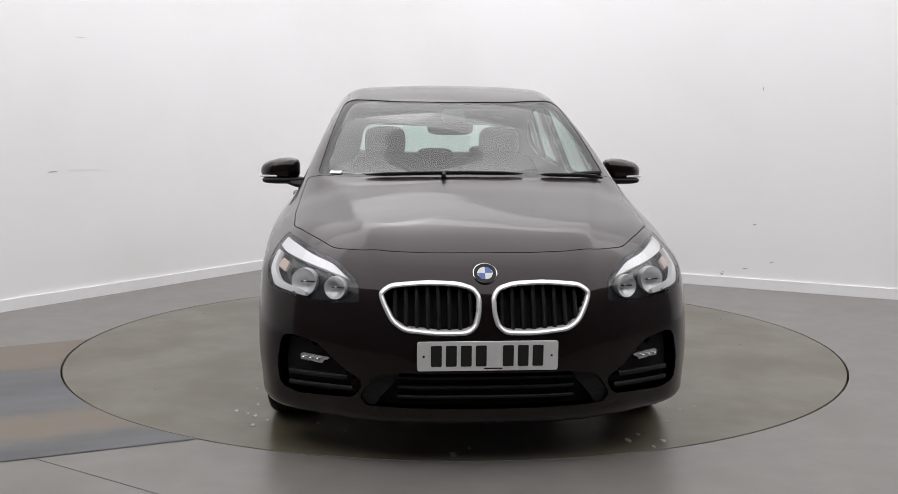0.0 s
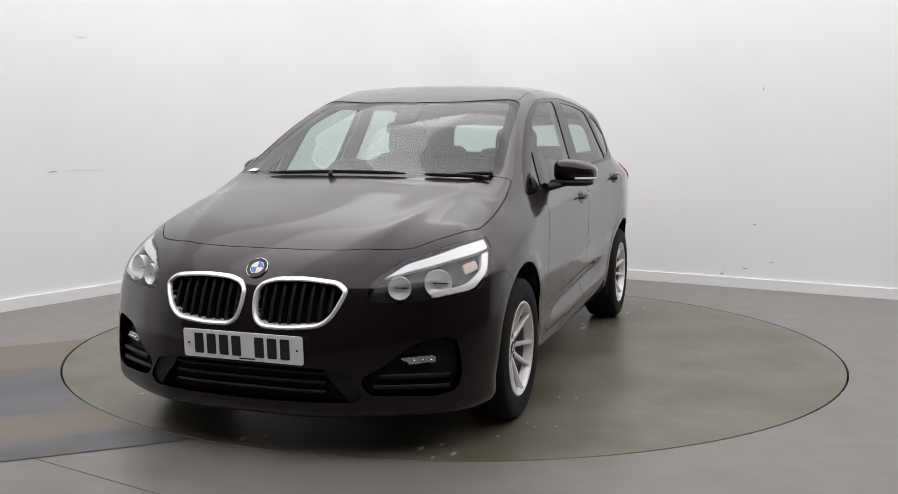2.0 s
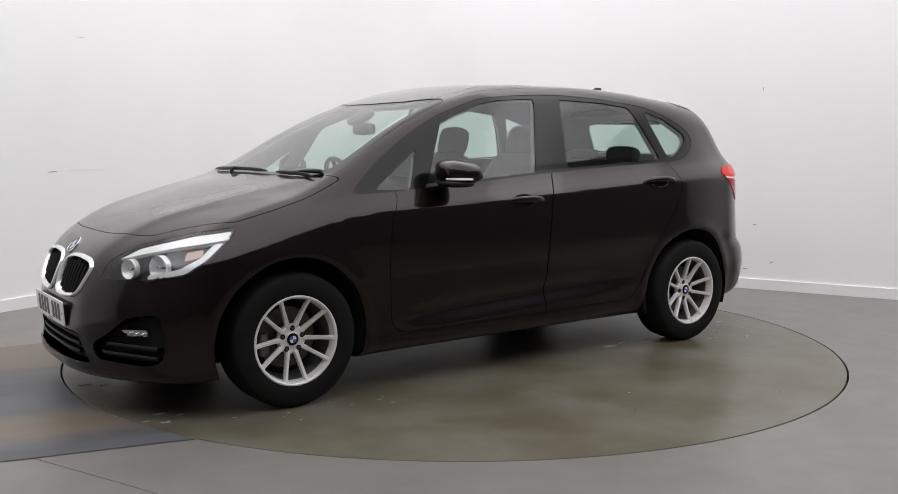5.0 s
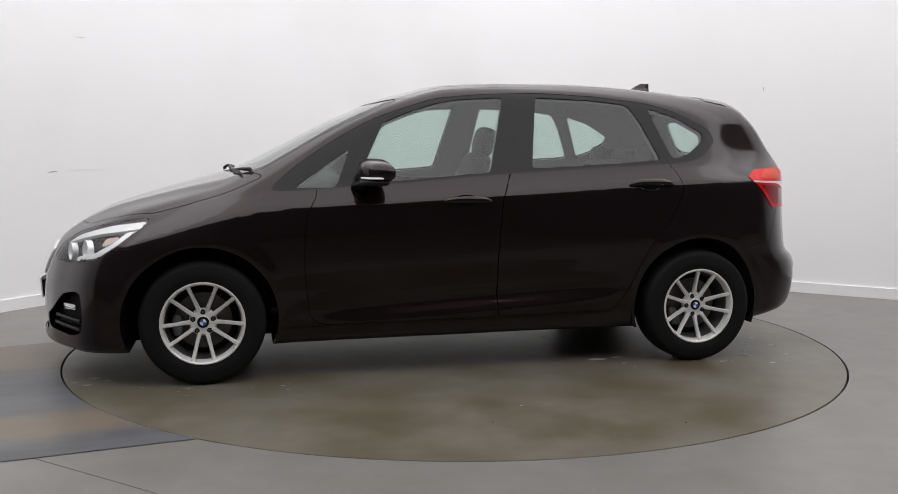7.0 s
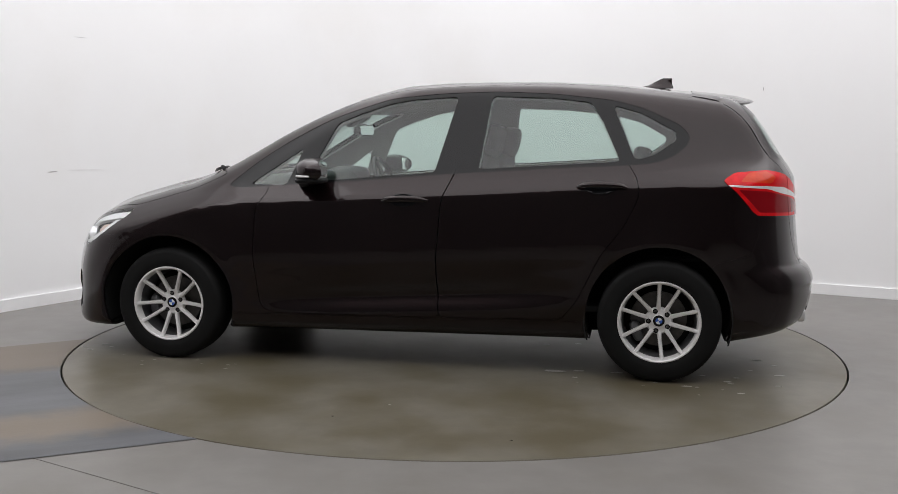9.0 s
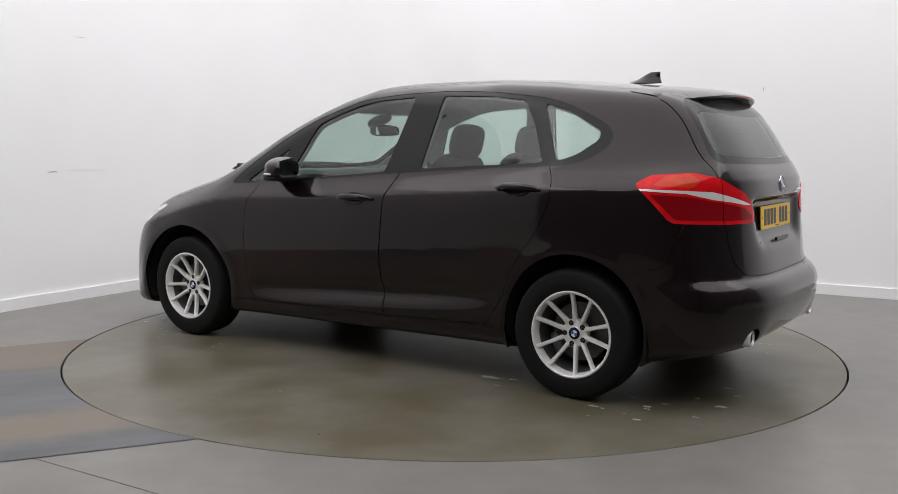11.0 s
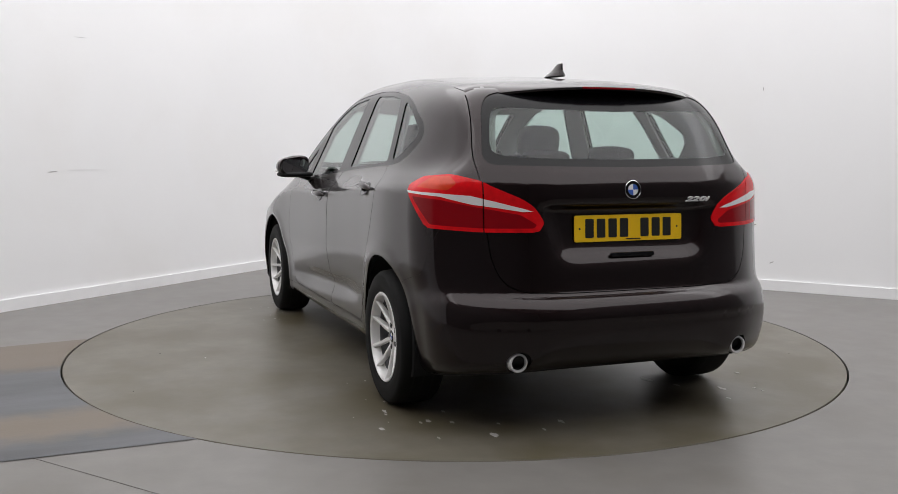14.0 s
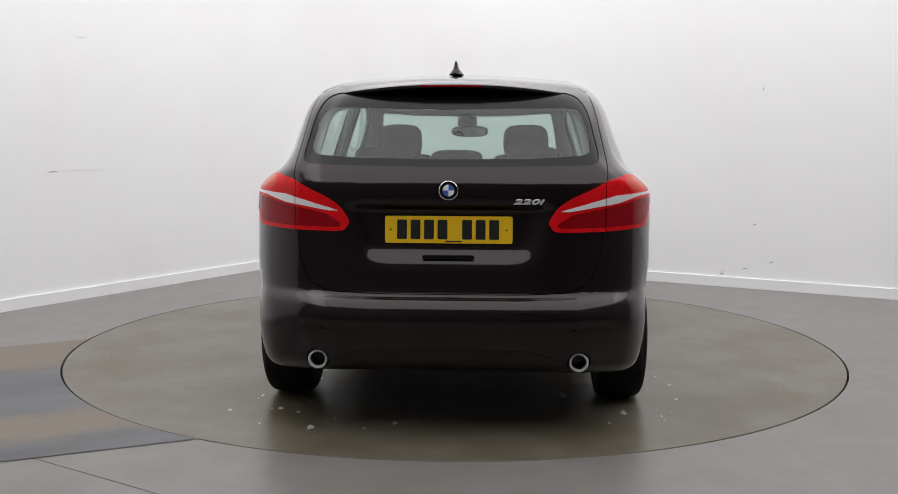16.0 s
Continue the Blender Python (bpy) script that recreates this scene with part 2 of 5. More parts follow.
# unseen walls added behind the camera; the dim side's gloom is in their colour
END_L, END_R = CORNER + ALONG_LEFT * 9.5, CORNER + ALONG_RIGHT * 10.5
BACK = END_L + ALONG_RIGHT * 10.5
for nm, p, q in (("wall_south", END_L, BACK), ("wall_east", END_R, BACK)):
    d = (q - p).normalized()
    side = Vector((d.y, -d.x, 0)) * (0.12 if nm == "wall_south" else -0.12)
    run_of_wall(nm, [p, q], [p + side, q + side], 0, ROOM_H, dimmed_wall, "unseen wall behind the camera, its colour darkened for the studio's dim side")
tagged(part("ceiling", box(28, 28, 0.1, pose(0, -2, ROOM_H + 0.05)), ceiling_paint), "pale painted studio ceiling", "ceiling", kind="structure")


def ring_plate(name, r_in, r_out, z, mat, label, sides=128, square=None):
    bm = bmesh.new()
    inner = [bm.verts.new((r_in * math.cos(2 * math.pi * i / sides), r_in * math.sin(2 * math.pi * i / sides), z)) for i in range(sides)]
    outer = []
    for i in range(sides):
        c, s = math.cos(2 * math.pi * i / sides), math.sin(2 * math.pi * i / sides)
        k = square / max(abs(c), abs(s)) if square else r_out
        outer.append(bm.verts.new((k * c, k * s, z)))
    deep = [bm.verts.new((v.co.x, v.co.y, z - 0.08)) for v in inner]
    for i in range(sides):
        j = (i + 1) % sides
        bm.faces.new((inner[i], outer[i], outer[j], inner[j]))
        bm.faces.new((inner[j], deep[j], deep[i], inner[i]))
    return tagged(part(name, bm, mat), label, "floor", kind="structure")


ring_plate("floor", DISC + 0.006, 14, 0.0, floor_resin, "worn grey-brown resin studio floor round the turntable", square=14)
pit = part("turntable_pit", lathe([(0, -0.085), (DISC + 0.05, -0.085)], 96), joint_black)
tagged(pit, "black pit under the turntable's edge", "floor", kind="structure")

# a darker drive-on lane lies in the floor, up to the turntable
lane = bmesh.new()
p_hi, p_lo = Vector((-2.30, -0.035, 0)), Vector((-1.05, -1.995, 0))
arc = []
a0, a1 = math.atan2(p_hi.y, p_hi.x) % (2 * math.pi), math.atan2(p_lo.y, p_lo.x) % (2 * math.pi)
for i in range(33):
    a = a0 + (a1 - a0) * i / 32
    arc.append(Vector(((DISC + 0.006) * math.cos(a), (DISC + 0.006) * math.sin(a), 0.003)))
far = [arc[0] + Vector((-0.866, -0.5, 0)) * 4.5, arc[-1] + Vector((-0.914, -0.405, 0)) * 5.2]
vs_near = [lane.verts.new(p) for p in arc]
vs_far = [lane.verts.new(far[0].lerp(far[1], i / 32) + Vector((0, 0, 0.0))) for i in range(33)]
for i in range(32):
    lane.faces.new((vs_near[i], vs_far[i], vs_far[i + 1], vs_near[i + 1]))
bmesh.ops.recalc_face_normals(lane, faces=lane.faces[:])
tagged(part("floor_lane", lane, lane_resin), "stained blue-grey drive-on lane in the floor", "floor", kind="structure")

turntable = part("turntable", lathe([(0, 0.0), (0.6, 0.0), (1.4, 0.0), (DISC - 0.006, 0.0), (DISC - 0.004, -0.003), (DISC - 0.004, -0.07), (0, -0.07)], 160), disc_resin)
tagged(turntable, "round grey-brown turntable flush with the studio floor", "turntable")
# one wide luminous ceiling, as in a light tent
area_lamp("ceiling_softbox", (1.0, -0.9, ROOM_H - 0.06), (1.0, -0.9, 0), 12.0, 10.4, 585, (1.0, 0.985, 1.0))
# unseen broad fill lights, turned to the white walls, added to brighten their tops
for nm, along, into in (("light_band_west", ALONG_LEFT, ALONG_RIGHT), ("light_band_north", ALONG_RIGHT, ALONG_LEFT)):
    mid = CORNER + along * 5.6 + into * 1.6 + Vector((0, 0, ROOM_H - 0.45))
    zax = -(Vector((0, 0, -1)) - into * 0.75).normalized()
    lamp = area_lamp(nm, mid, mid - zax, 7.6, 2.0, 42, (1.0, 0.985, 1.0))
    lamp.matrix_world = Matrix.Translation(mid) @ Matrix((along, zax.cross(along), zax)).transposed().to_4x4()

# worn patches, grit and a drip on the turntable; they turn with it
def flake(where, size, seed, mat, name, label):
    rnd = random.Random(seed)
    pts, n = [], 11
    for i in range(n):
        a, k = 2 * math.pi * i / n, size * rnd.uniform(0.45, 1.0)
        pts.append((where[0] + 1.1 * k * math.cos(a), where[1] + 0.45 * k * math.sin(a)))
    tagged(part(name, prism(pts, 0.0012, pose(0, 0, 0.0004)), mat, turntable), label)


for i, (x, y, size) in enumerate(((-0.68, 0.67, 0.060), (-0.80, 0.64, 0.035), (-1.0, 0.64, 0.035), (2.03, 0.70, 0.030), (2.02, 0.56, 0.035), (1.94, 0.62, 0.02), (2.10, 0.64, 0.018), (2.15, -0.17, 0.045), (2.08, -0.10, 0.02),
                                  (-1.76, 0.18, 0.035), (-1.84, 0.30, 0.020), (-1.84, 0.53, 0.040), (-1.70, 0.45, 0.018), (-1.56, 0.72, 0.030), (-1.61, 0.63, 0.022), (-1.44, 0.61, 0.020), (-0.57, 0.0, 0.025), (-0.76, -0.05, 0.025),
                                  (-1.57, 0.76, 0.020), (-1.80, 0.76, 0.018), (-1.25, -0.58, 0.050), (-1.40, -0.66, 0.03), (-1.54, -0.83, 0.040), (-1.70, -0.75, 0.02), (1.70, -0.72, 0.02), (1.82, -0.60, 0.015))):
    flake((x, y), size, i, chip_paint, "worn_patch", "pale worn patch in the floor coating")
for i, (x, y) in enumerate(((0.02, 1.49), (0.22, 1.72), (-0.6, 1.9), (1.1, -1.55), (-1.0, -1.7))):
    flake((x, y), 0.011 if i == 0 else 0.006, 50 + i, chip_paint if i == 0 else joint_black, "grit", "")

rnd = random.Random(7)
for wx in (1.335, -1.335):
    for wy in (0.775, -0.775):
        for i in range(9):
            x, y = CAR_X + wx + rnd.uniform(-0.45, 0.45), CAR_Y + wy + math.copysign(rnd.uniform(0.05, 0.30), wy)
            if math.hypot(x, y) < DISC - 0.06:
                flake((x, y), rnd.choice((0.008, 0.012, 0.016, 0.026)), 100 + i, chip_paint, "worn_patch", "pale worn patch in the floor coating")

# a fine joint in the floor and scuffs on the walls
def strip(name, a, b, width, z, mat, label):
    d = (Vector(b) - Vector(a)).normalized()
    m = Matrix.Translation(((a[0] + b[0]) / 2, (a[1] + b[1]) / 2, z)) @ Matrix.Rotation(math.atan2(d.y, d.x), 4, "Z")
    return tagged(part(name, box((Vector(b) - Vector(a)).length, width, 0.0016, m), mat), label, "floor", kind="structure")


strip("floor_joint", (-3.30, -1.19, 0), (-0.30, -3.03, 0), 0.004, 0.0008, fine_joint, "fine dark joint in the floor")
scuff_grey = material("scuff_grey", (0.42, 0.41, 0.40), 0.8)
wall_ob = bpy.data.objects["wall_north"]


def scuff(x, y, z, w, h, left, tilt=0):
    n = Vector((0.8652, -0.5014, 0)) if left else Vector((-0.4899, -0.8718, 0))
    m = Matrix.Translation(Vector((x, y, z)) + n * 0.0008) @ Matrix((Vector((-n.y, n.x, 0)), Vector((0, 0, 1)), n)).transposed().to_4x4() @ pose(0, 0, 0, 0, 0, tilt)
    pts = [(-w / 2, 0), (-w / 4, -h / 2), (w / 3, -h * 0.4), (w / 2, h * 0.1), (w / 5, h / 2), (-w / 3, h * 0.35)]
    part("scuff_mark", prism(pts, 0.0006, m), scuff_grey, wall_ob, "faint grey scuff")


scuff(-2.985, 1.29, 0.985, 0.09, 0.008, True, 4)
scuff(-2.84, 1.54, 0.992, 0.32, 0.003, True, -1)
scuff(-2.84, 1.542, 1.993, 0.12, 0.003, True)
for x, y, z, w, h, t in ((2.289, 2.305, 0.108, 0.035, 0.016, -8), (2.515, 2.178, 0.541, 0.03, 0.012, 10), (2.538, 2.165, 1.663, 0.006, 0.03, 0), (2.643, 2.106, 0.231, 0.04, 0.008, 25), (2.458, 2.21, 0.165, 0.045, 0.008, 5), (2.30, 2.30, 0.125, 0.015, 0.008, 0)):
    scuff(x, y, z, w, h, False, t)

# ---------------------------------------------------------------- the shape of the car's shell
# car space: x ahead, y to the car's left, z up, origin on the ground midway between the axles
def curve_of(points, lo, hi, soften=0.0):
    """A smooth function through (place, value) pairs, as a fine table."""
    xs, ys = np.array([p[0] for p in points], float), np.array([p[1] for p in points], float)
    order = np.argsort(xs)
    xs, ys = xs[order], ys[order]
    h, d = np.diff(xs), np.diff(ys) / np.diff(xs)
    m = np.empty_like(ys)
    m[0], m[-1] = d[0], d[-1]
    for i in range(1, len(xs) - 1):
        m[i] = 0 if d[i - 1] * d[i] <= 0 else 3 * (h[i - 1] + h[i]) / ((2 * h[i] + h[i - 1]) / d[i - 1] + (h[i] + 2 * h[i - 1]) / d[i])
    tx = np.linspace(lo, hi, 3000)
    k = np.clip(np.searchsorted(xs, tx) - 1, 0, len(xs) - 2)
    u = (tx - xs[k]) / h[k]
    inner = ((1 + 2 * u) * (1 - u) ** 2 * ys[k] + u * (1 - u) ** 2 * h[k] * m[k] + u * u * (3 - 2 * u) * ys[k + 1] + u * u * (u - 1) * h[k] * m[k + 1])
    ty = np.where(tx < xs[0], ys[0] + (tx - xs[0]) * m[0], np.where(tx > xs[-1], ys[-1] + (tx - xs[-1]) * m[-1], inner))
    if soften:
        n = max(3, int(soften / (tx[1] - tx[0])) | 1)
        w = np.hanning(n + 2)[1:-1]
        ty = np.convolve(np.pad(ty, n // 2, mode="reflect", reflect_type="odd"), w / w.sum(), mode="valid")
    return lambda x: np.interp(x, tx, ty)


top_line = curve_of([(2.17, 0.55), (2.12, 0.655), (2.06, 0.728), (1.95, 0.793), (1.80, 0.864), (1.60, 0.936), (1.40, 0.996), (1.25, 1.036), (1.14, 1.080),
                     (0.89, 1.206), (0.717, 1.297), (0.543, 1.377), (0.37, 1.446), (0.197, 1.499), (0.02, 1.538), (-0.32, 1.555), (-0.67, 1.557),
                     (-1.0, 1.545), (-1.25, 1.525), (-1.55, 1.495), (-1.89, 1.452)], -2.6, 2.6, 0.10)
crown = curve_of([(2.1, 0.075), (1.6, 0.103), (1.1, 0.108), (0.4, 0.068), (-0.3, 0.072), (-1.2, 0.10), (-1.8, 0.14)], -2.6, 2.6, 0.2)
plan_line = curve_of([(2.25, 0.82), (2.0, 0.862), (1.7, 0.888), (1.335, 0.895), (0.9, 0.876), (0.4, 0.868), (-0.4, 0.868), (-0.9, 0.878),
                      (-1.335, 0.893), (-1.7, 0.868), (-2.0, 0.842), (-2.25, 0.81)], -2.6, 2.6, 0.15)
shoulder = curve_of([(2.2, 0.62), (1.9, 0.70), (1.6, 0.79), (1.2, 0.90), (0.9, 0.945), (0.4, 0.965), (-0.4, 1.01), (-1.2, 1.055), (-1.7, 1.07), (-2.1, 1.07)], -2.6, 2.6, 0.2)
side_form = curve_of([(-1.1, -0.15), (-0.86, -0.075), (-0.74, -0.036), (-0.62, -0.022), (-0.50, -0.018), (-0.36, -0.002), (-0.22, -0.002), (-0.12, -0.005),
                      (-0.070, -0.010), (-0.052, -0.020), (-0.02, -0.044), (0.03, -0.078), (0.10, -0.106), (0.45, -0.240), (0.6, -0.31)], -1.4, 1.4, 0.018)
cabin_plan = curve_of([(1.4, -0.012), (0.9, -0.004), (0.3, 0.0), (-0.9, 0.0), (-1.2, -0.008), (-1.5, -0.032), (-1.8, -0.082), (-2.1, -0.15)], -2.6, 2.6, 0.2)
front_line = curve_of([(0.02, 2.02), (0.10, 2.10), (0.16, 2.155), (0.24, 2.16), (0.40, 2.155), (0.50, 2.147), (0.58, 2.128), (0.66, 2.10), (0.75, 2.05), (0.9, 1.9)], -0.3, 2.0, 0.06)
rear_line = curve_of([(0.05, -2.04), (0.20, -2.118), (0.30, -2.165), (0.40, -2.192), (0.45, -2.196), (0.50, -2.188), (0.55, -2.170), (0.575, -2.150), (0.60, -2.127), (0.70, -2.110),
                      (0.82, -2.098), (0.94, -2.088), (1.03, -2.082), (1.075, -2.062), (1.14, -2.015), (1.265, -1.920), (1.385, -1.828), (1.5, -1.735), (1.7, -1.58)], -0.3, 2.0, 0.03)
belly = curve_of([(2.2, 0.155), (1.9, 0.165), (0.9, 0.18), (-0.9, 0.19), (-1.65, 0.200), (-1.95, 0.250), (-2.2, 0.290)], -2.6, 2.6, 0.2)


front_sweep = curve_of([(-0.1, 0.0), (0.0, 0.0), (0.2, 0.004), (0.35, 0.026), (0.5, 0.083), (0.647, 0.170), (0.75, 0.240), (0.82, 0.300), (0.9, 0.39), (1.1, 0.66)], -0.2, 1.2, 0.06)


def blend_max(a, b, k):
    h = np.maximum(k - np.abs(a - b), 0) / k
    return np.maximum(a, b) + h * h * k * 0.25


def shell(p):
    """Signed distance, roughly, to the car's outer skin at the points p (n x 3)."""
    x, y, z = p[:, 0], p[:, 1], p[:, 2]
    ay = np.sqrt(y * y + 1e-8)
    zeta = z - shoulder(x)
    cabin = 1 / (1 + np.exp(-(zeta - 0.02) / 0.03))
    # a rising hollow along the lower doors
    line = 0.40 + 0.10 * np.clip((0.8 - x) / 1.8, -0.3, 1.2)
    lean = np.exp(-((z - line + 0.05) / 0.055) ** 2) * np.exp(-((x + 0.05) / 0.75) ** 4)
    # flared lips round the wheels
    flare = 0.0
    for wx in (1.335, -1.335):
        r = np.sqrt((x - wx) ** 2 + (z - 0.315) ** 2)
        flare = flare + 0.005 * np.exp(-((r - 0.40) / 0.035) ** 2)
    side = ay - (plan_line(x) + side_form(zeta) + cabin * cabin_plan(x) - 0.032 * lean + flare)
    slope = (top_line(x + 0.01) - top_line(x - 0.01)) / 0.02
    # two ridges run along the bonnet from the pillars to the grille
    nose = np.clip((x - 1.0) / 0.25, 0, 1)
    off = ay - (0.37 + 0.23 * np.clip((2.1 - x) / 0.9, 0, 1.2))
    ridge = nose * 0.013 * np.exp(-np.abs(off / np.where(off > 0, 0.055, 0.13)) ** 1.6)
    top = (z - top_line(x) + crown(x) * ay * ay + 0.10 * ay ** 6 - ridge) / np.sqrt(1 + slope * slope)
    fs = (front_line(z + 0.01) - front_line(z - 0.01)) / 0.02
    front = (x - front_line(z) + front_sweep(ay)) / np.sqrt(1 + fs * fs)
    rs = (rear_line(z + 0.01) - rear_line(z - 0.01)) / 0.02
    rear = (rear_line(z) + 0.11 * (ay / 0.66) ** 4.0 - x) / np.sqrt(1 + rs * rs)
    # the hollow in the tailgate that holds the plate
    step = lambda u, w: 1 / (1 + np.exp(np.clip(-u / w, -40, 40)))
    hollow = 0.044 * step(0.945 - z, 0.007) * step(z - 0.745, 0.018) * step(0.39 - 0.30 * (0.945 - z) - ay, 0.022)
    rear = rear + hollow * (x < 0)
    # a ledge on top of the rear bumper
    rear = rear + (x < 0) * 0.012 * step(z - 0.585, 0.006) * step(0.60 - ay, 0.05)
    # a crease across the bumper, under which it steps in
    rear = rear + (x < 0) * 0.013 * step(0.487 - z, 0.005) * step(0.70 - ay, 0.03)
    # between the exhaust pipes the bumper tucks in towards the floor
    rear = rear + (x < 0) * 0.22 * (np.sqrt((0.450 - z) ** 2 + 0.0004) + 0.450 - z) * 0.5 * step(0.42 - ay, 0.035)
    f = blend_max(side, top, 0.11)
    f = blend_max(f, front, 0.10)
    f = blend_max(f, rear, 0.085)
    return blend_max(f, belly(x) - z, 0.06)


def slope_of(p):
    e = 0.003
    g = np.stack([shell(p + np.eye(3)[i] * e) - shell(p - np.eye(3)[i] * e) for i in range(3)], 1) / (2 * e)
    return g, np.maximum((g * g).sum(1), 1e-6)


def settle(p, times=4):
    """Moves points onto the skin."""
    for _ in range(times):
        g, n2 = slope_of(p)
        p = p - g * (shell(p) / n2)[:, None]
    return p


def skin_mesh(step):
    """Half of the skin (the car's left), as vertices and triangles on an even net."""
    xs, ys, zs = np.arange(-2.32, 2.32, step), np.arange(-2 * step, 1.02, step), np.arange(0.05, 1.68, step)
    grid = np.stack(np.meshgrid(xs, ys, zs, indexing="ij"), -1)
    n = grid.shape[:3]
    f = shell(grid.reshape(-1, 3)).reshape(n)
    s = f < 0
    corner = np.zeros(tuple(k - 1 for k in n), int)
    total, weight = np.zeros((*corner.shape, 3)), np.zeros(corner.shape)
    cut = lambda a, di, dj, dk: a[di:n[0] - 1 + di, dj:n[1] - 1 + dj, dk:n[2] - 1 + dk]
    offs = [(i, j, k) for i in (0, 1) for j in (0, 1) for k in (0, 1)]
    for o in offs:
        for axis in range(3):
            if o[axis]:
                continue
            q = list(o)
            q[axis] = 1
            a, b = cut(f, *o), cut(f, *q)
            m = (a < 0) != (b < 0)
            t = np.where(m, a / np.where(m, a - b, 1), 0)[..., None]
            pa, pb = cut(grid, *o), cut(grid, *q)
            total += np.where(m[..., None], pa + t * (pb - pa), 0)
            weight += m
    used = weight > 0
    number = -np.ones(corner.shape, int)
    number[used] = np.arange(used.sum())
    verts = total[used] / weight[used][:, None]
    tris = []
    for axis in range(3):
        u, v = (axis + 1) % 3, (axis + 2) % 3
        lo = [slice(1, n[i] - 1) for i in range(3)]
        lo[axis] = slice(0, n[axis] - 1)
        hi = list(lo)
        hi[axis] = slice(1, n[axis])
        a, b = s[tuple(lo)], s[tuple(hi)]
        at = np.argwhere(a != b)
        flip = a[tuple(at.T)]
        at = at + np.array([0 if i == axis else 1 for i in range(3)])
        def cell(du, dv):
            c = at.copy()
            c[:, u] -= du
            c[:, v] -= dv
            return number[tuple(c.T)]
        q = np.stack([cell(1, 1), cell(0, 1), cell(0, 0), cell(1, 0)], 1)
        q = np.where(flip[:, None], q, q[:, ::-1])
        tris += [q[:, [0, 1, 2]], q[:, [0, 2, 3]]]
    tris = np.concatenate(tris)
    verts = settle(verts)
    inside, _ = split(verts, tris, -verts[:, 1])
    return inside


def tidy(v, t):
    keep, back = np.unique(t, return_inverse=True)
    return v[keep], back.reshape(-1, 3)


def split(v, t, s):
    """Cuts a triangle mesh along s = 0; gives the two sides (s < 0, s > 0), each as (vertices, triangles)."""
    s = np.where(np.abs(s) < 1e-5, -1e-5, s)
    side = s[t] < 0
    count = side.sum(1)
    low, high = [t[count == 3]], [t[count == 0]]
    allv = v
    for lone_low in (True, False):
        m = count == (1 if lone_low else 2)
        tt, sd = t[m], side[m] == lone_low
        if not len(tt):
            continue
        first = sd.argmax(1)
        rows = np.arange(len(tt))
        a, b, c = tt[rows, first], tt[rows, (first + 1) % 3], tt[rows, (first + 2) % 3]
        pairs = np.sort(np.concatenate([np.stack([a, b], 1), np.stack([a, c], 1)]), axis=1)
        uniq, back = np.unique(pairs, axis=0, return_inverse=True)
        back = back.reshape(-1) + len(allv)
        k = (s[uniq[:, 0]] / (s[uniq[:, 0]] - s[uniq[:, 1]]))[:, None]
        allv = np.concatenate([allv, v[uniq[:, 0]] * (1 - k) + v[uniq[:, 1]] * k])
        ab, ac = back[:len(tt)], back[len(tt):]
        lone, rest = [np.stack([a, ab, ac], 1)], [np.stack([ab, b, c], 1), np.stack([ab, c, ac], 1)]
        (low if lone_low else high).extend(lone)
        (high if lone_low else low).extend(rest)
    return tidy(allv, np.concatenate(low)), tidy(allv, np.concatenate(high))


def refine(mesh, times=1):
    """Parts each triangle in four and lays the new corners on the skin."""
    v, t = mesh
    for _ in range(times):
        e = np.sort(np.concatenate([t[:, [0, 1]], t[:, [1, 2]], t[:, [2, 0]]]), axis=1)
        uniq, back = np.unique(e, axis=0, return_inverse=True)
        back = back.reshape(-1) + len(v)
        n = len(t)
        ab, bc, ca = back[:n], back[n:2 * n], back[2 * n:]
        v = np.concatenate([v, v[uniq].mean(1)])
        t = np.concatenate([np.stack(q, 1) for q in ((t[:, 0], ab, ca), (ab, t[:, 1], bc), (ca, bc, t[:, 2]), (ab, bc, ca))])
    return v, t


def rounded(poly, r=0.03):
    """A closed outline with its corners rounded off."""
    p, out = [np.array(q, float) for q in poly], []
    for i, q in enumerate(p):
        a, b = p[i - 1] - q, p[(i + 1) % len(p)] - q
        la, lb = np.linalg.norm(a), np.linalg.norm(b)
        k = min(r, la * 0.45, lb * 0.45)
        a, b = q + a / la * k, q + b / lb * k
        out += [a * (1 - u) ** 2 + 2 * q * u * (1 - u) + b * u * u for u in (0, 0.33, 0.67, 1)]
    return np.array(out)


def distance_2d(pts, poly):
    """Signed distance of 2D points to a closed outline, negative within."""
    best, inside = np.full(len(pts), 1e9), np.zeros(len(pts), bool)
    for i in range(len(poly)):
        a, b = poly[i - 1], poly[i]
        d = b - a
        t = np.clip(((pts - a) @ d) / max(d @ d, 1e-12), 0, 1)
        best = np.minimum(best, ((pts - a - t[:, None] * d) ** 2).sum(1))
        if a[1] != b[1]:
            cross = (a[1] > pts[:, 1]) != (b[1] > pts[:, 1])
            inside ^= cross & (pts[:, 0] < (b[0] - a[0]) * (pts[:, 1] - a[1]) / (b[1] - a[1]) + a[0])
    return np.where(inside, -1, 1) * np.sqrt(best)


AXES = {"side": (0, 2), "top": (0, 1), "end": (1, 2)}


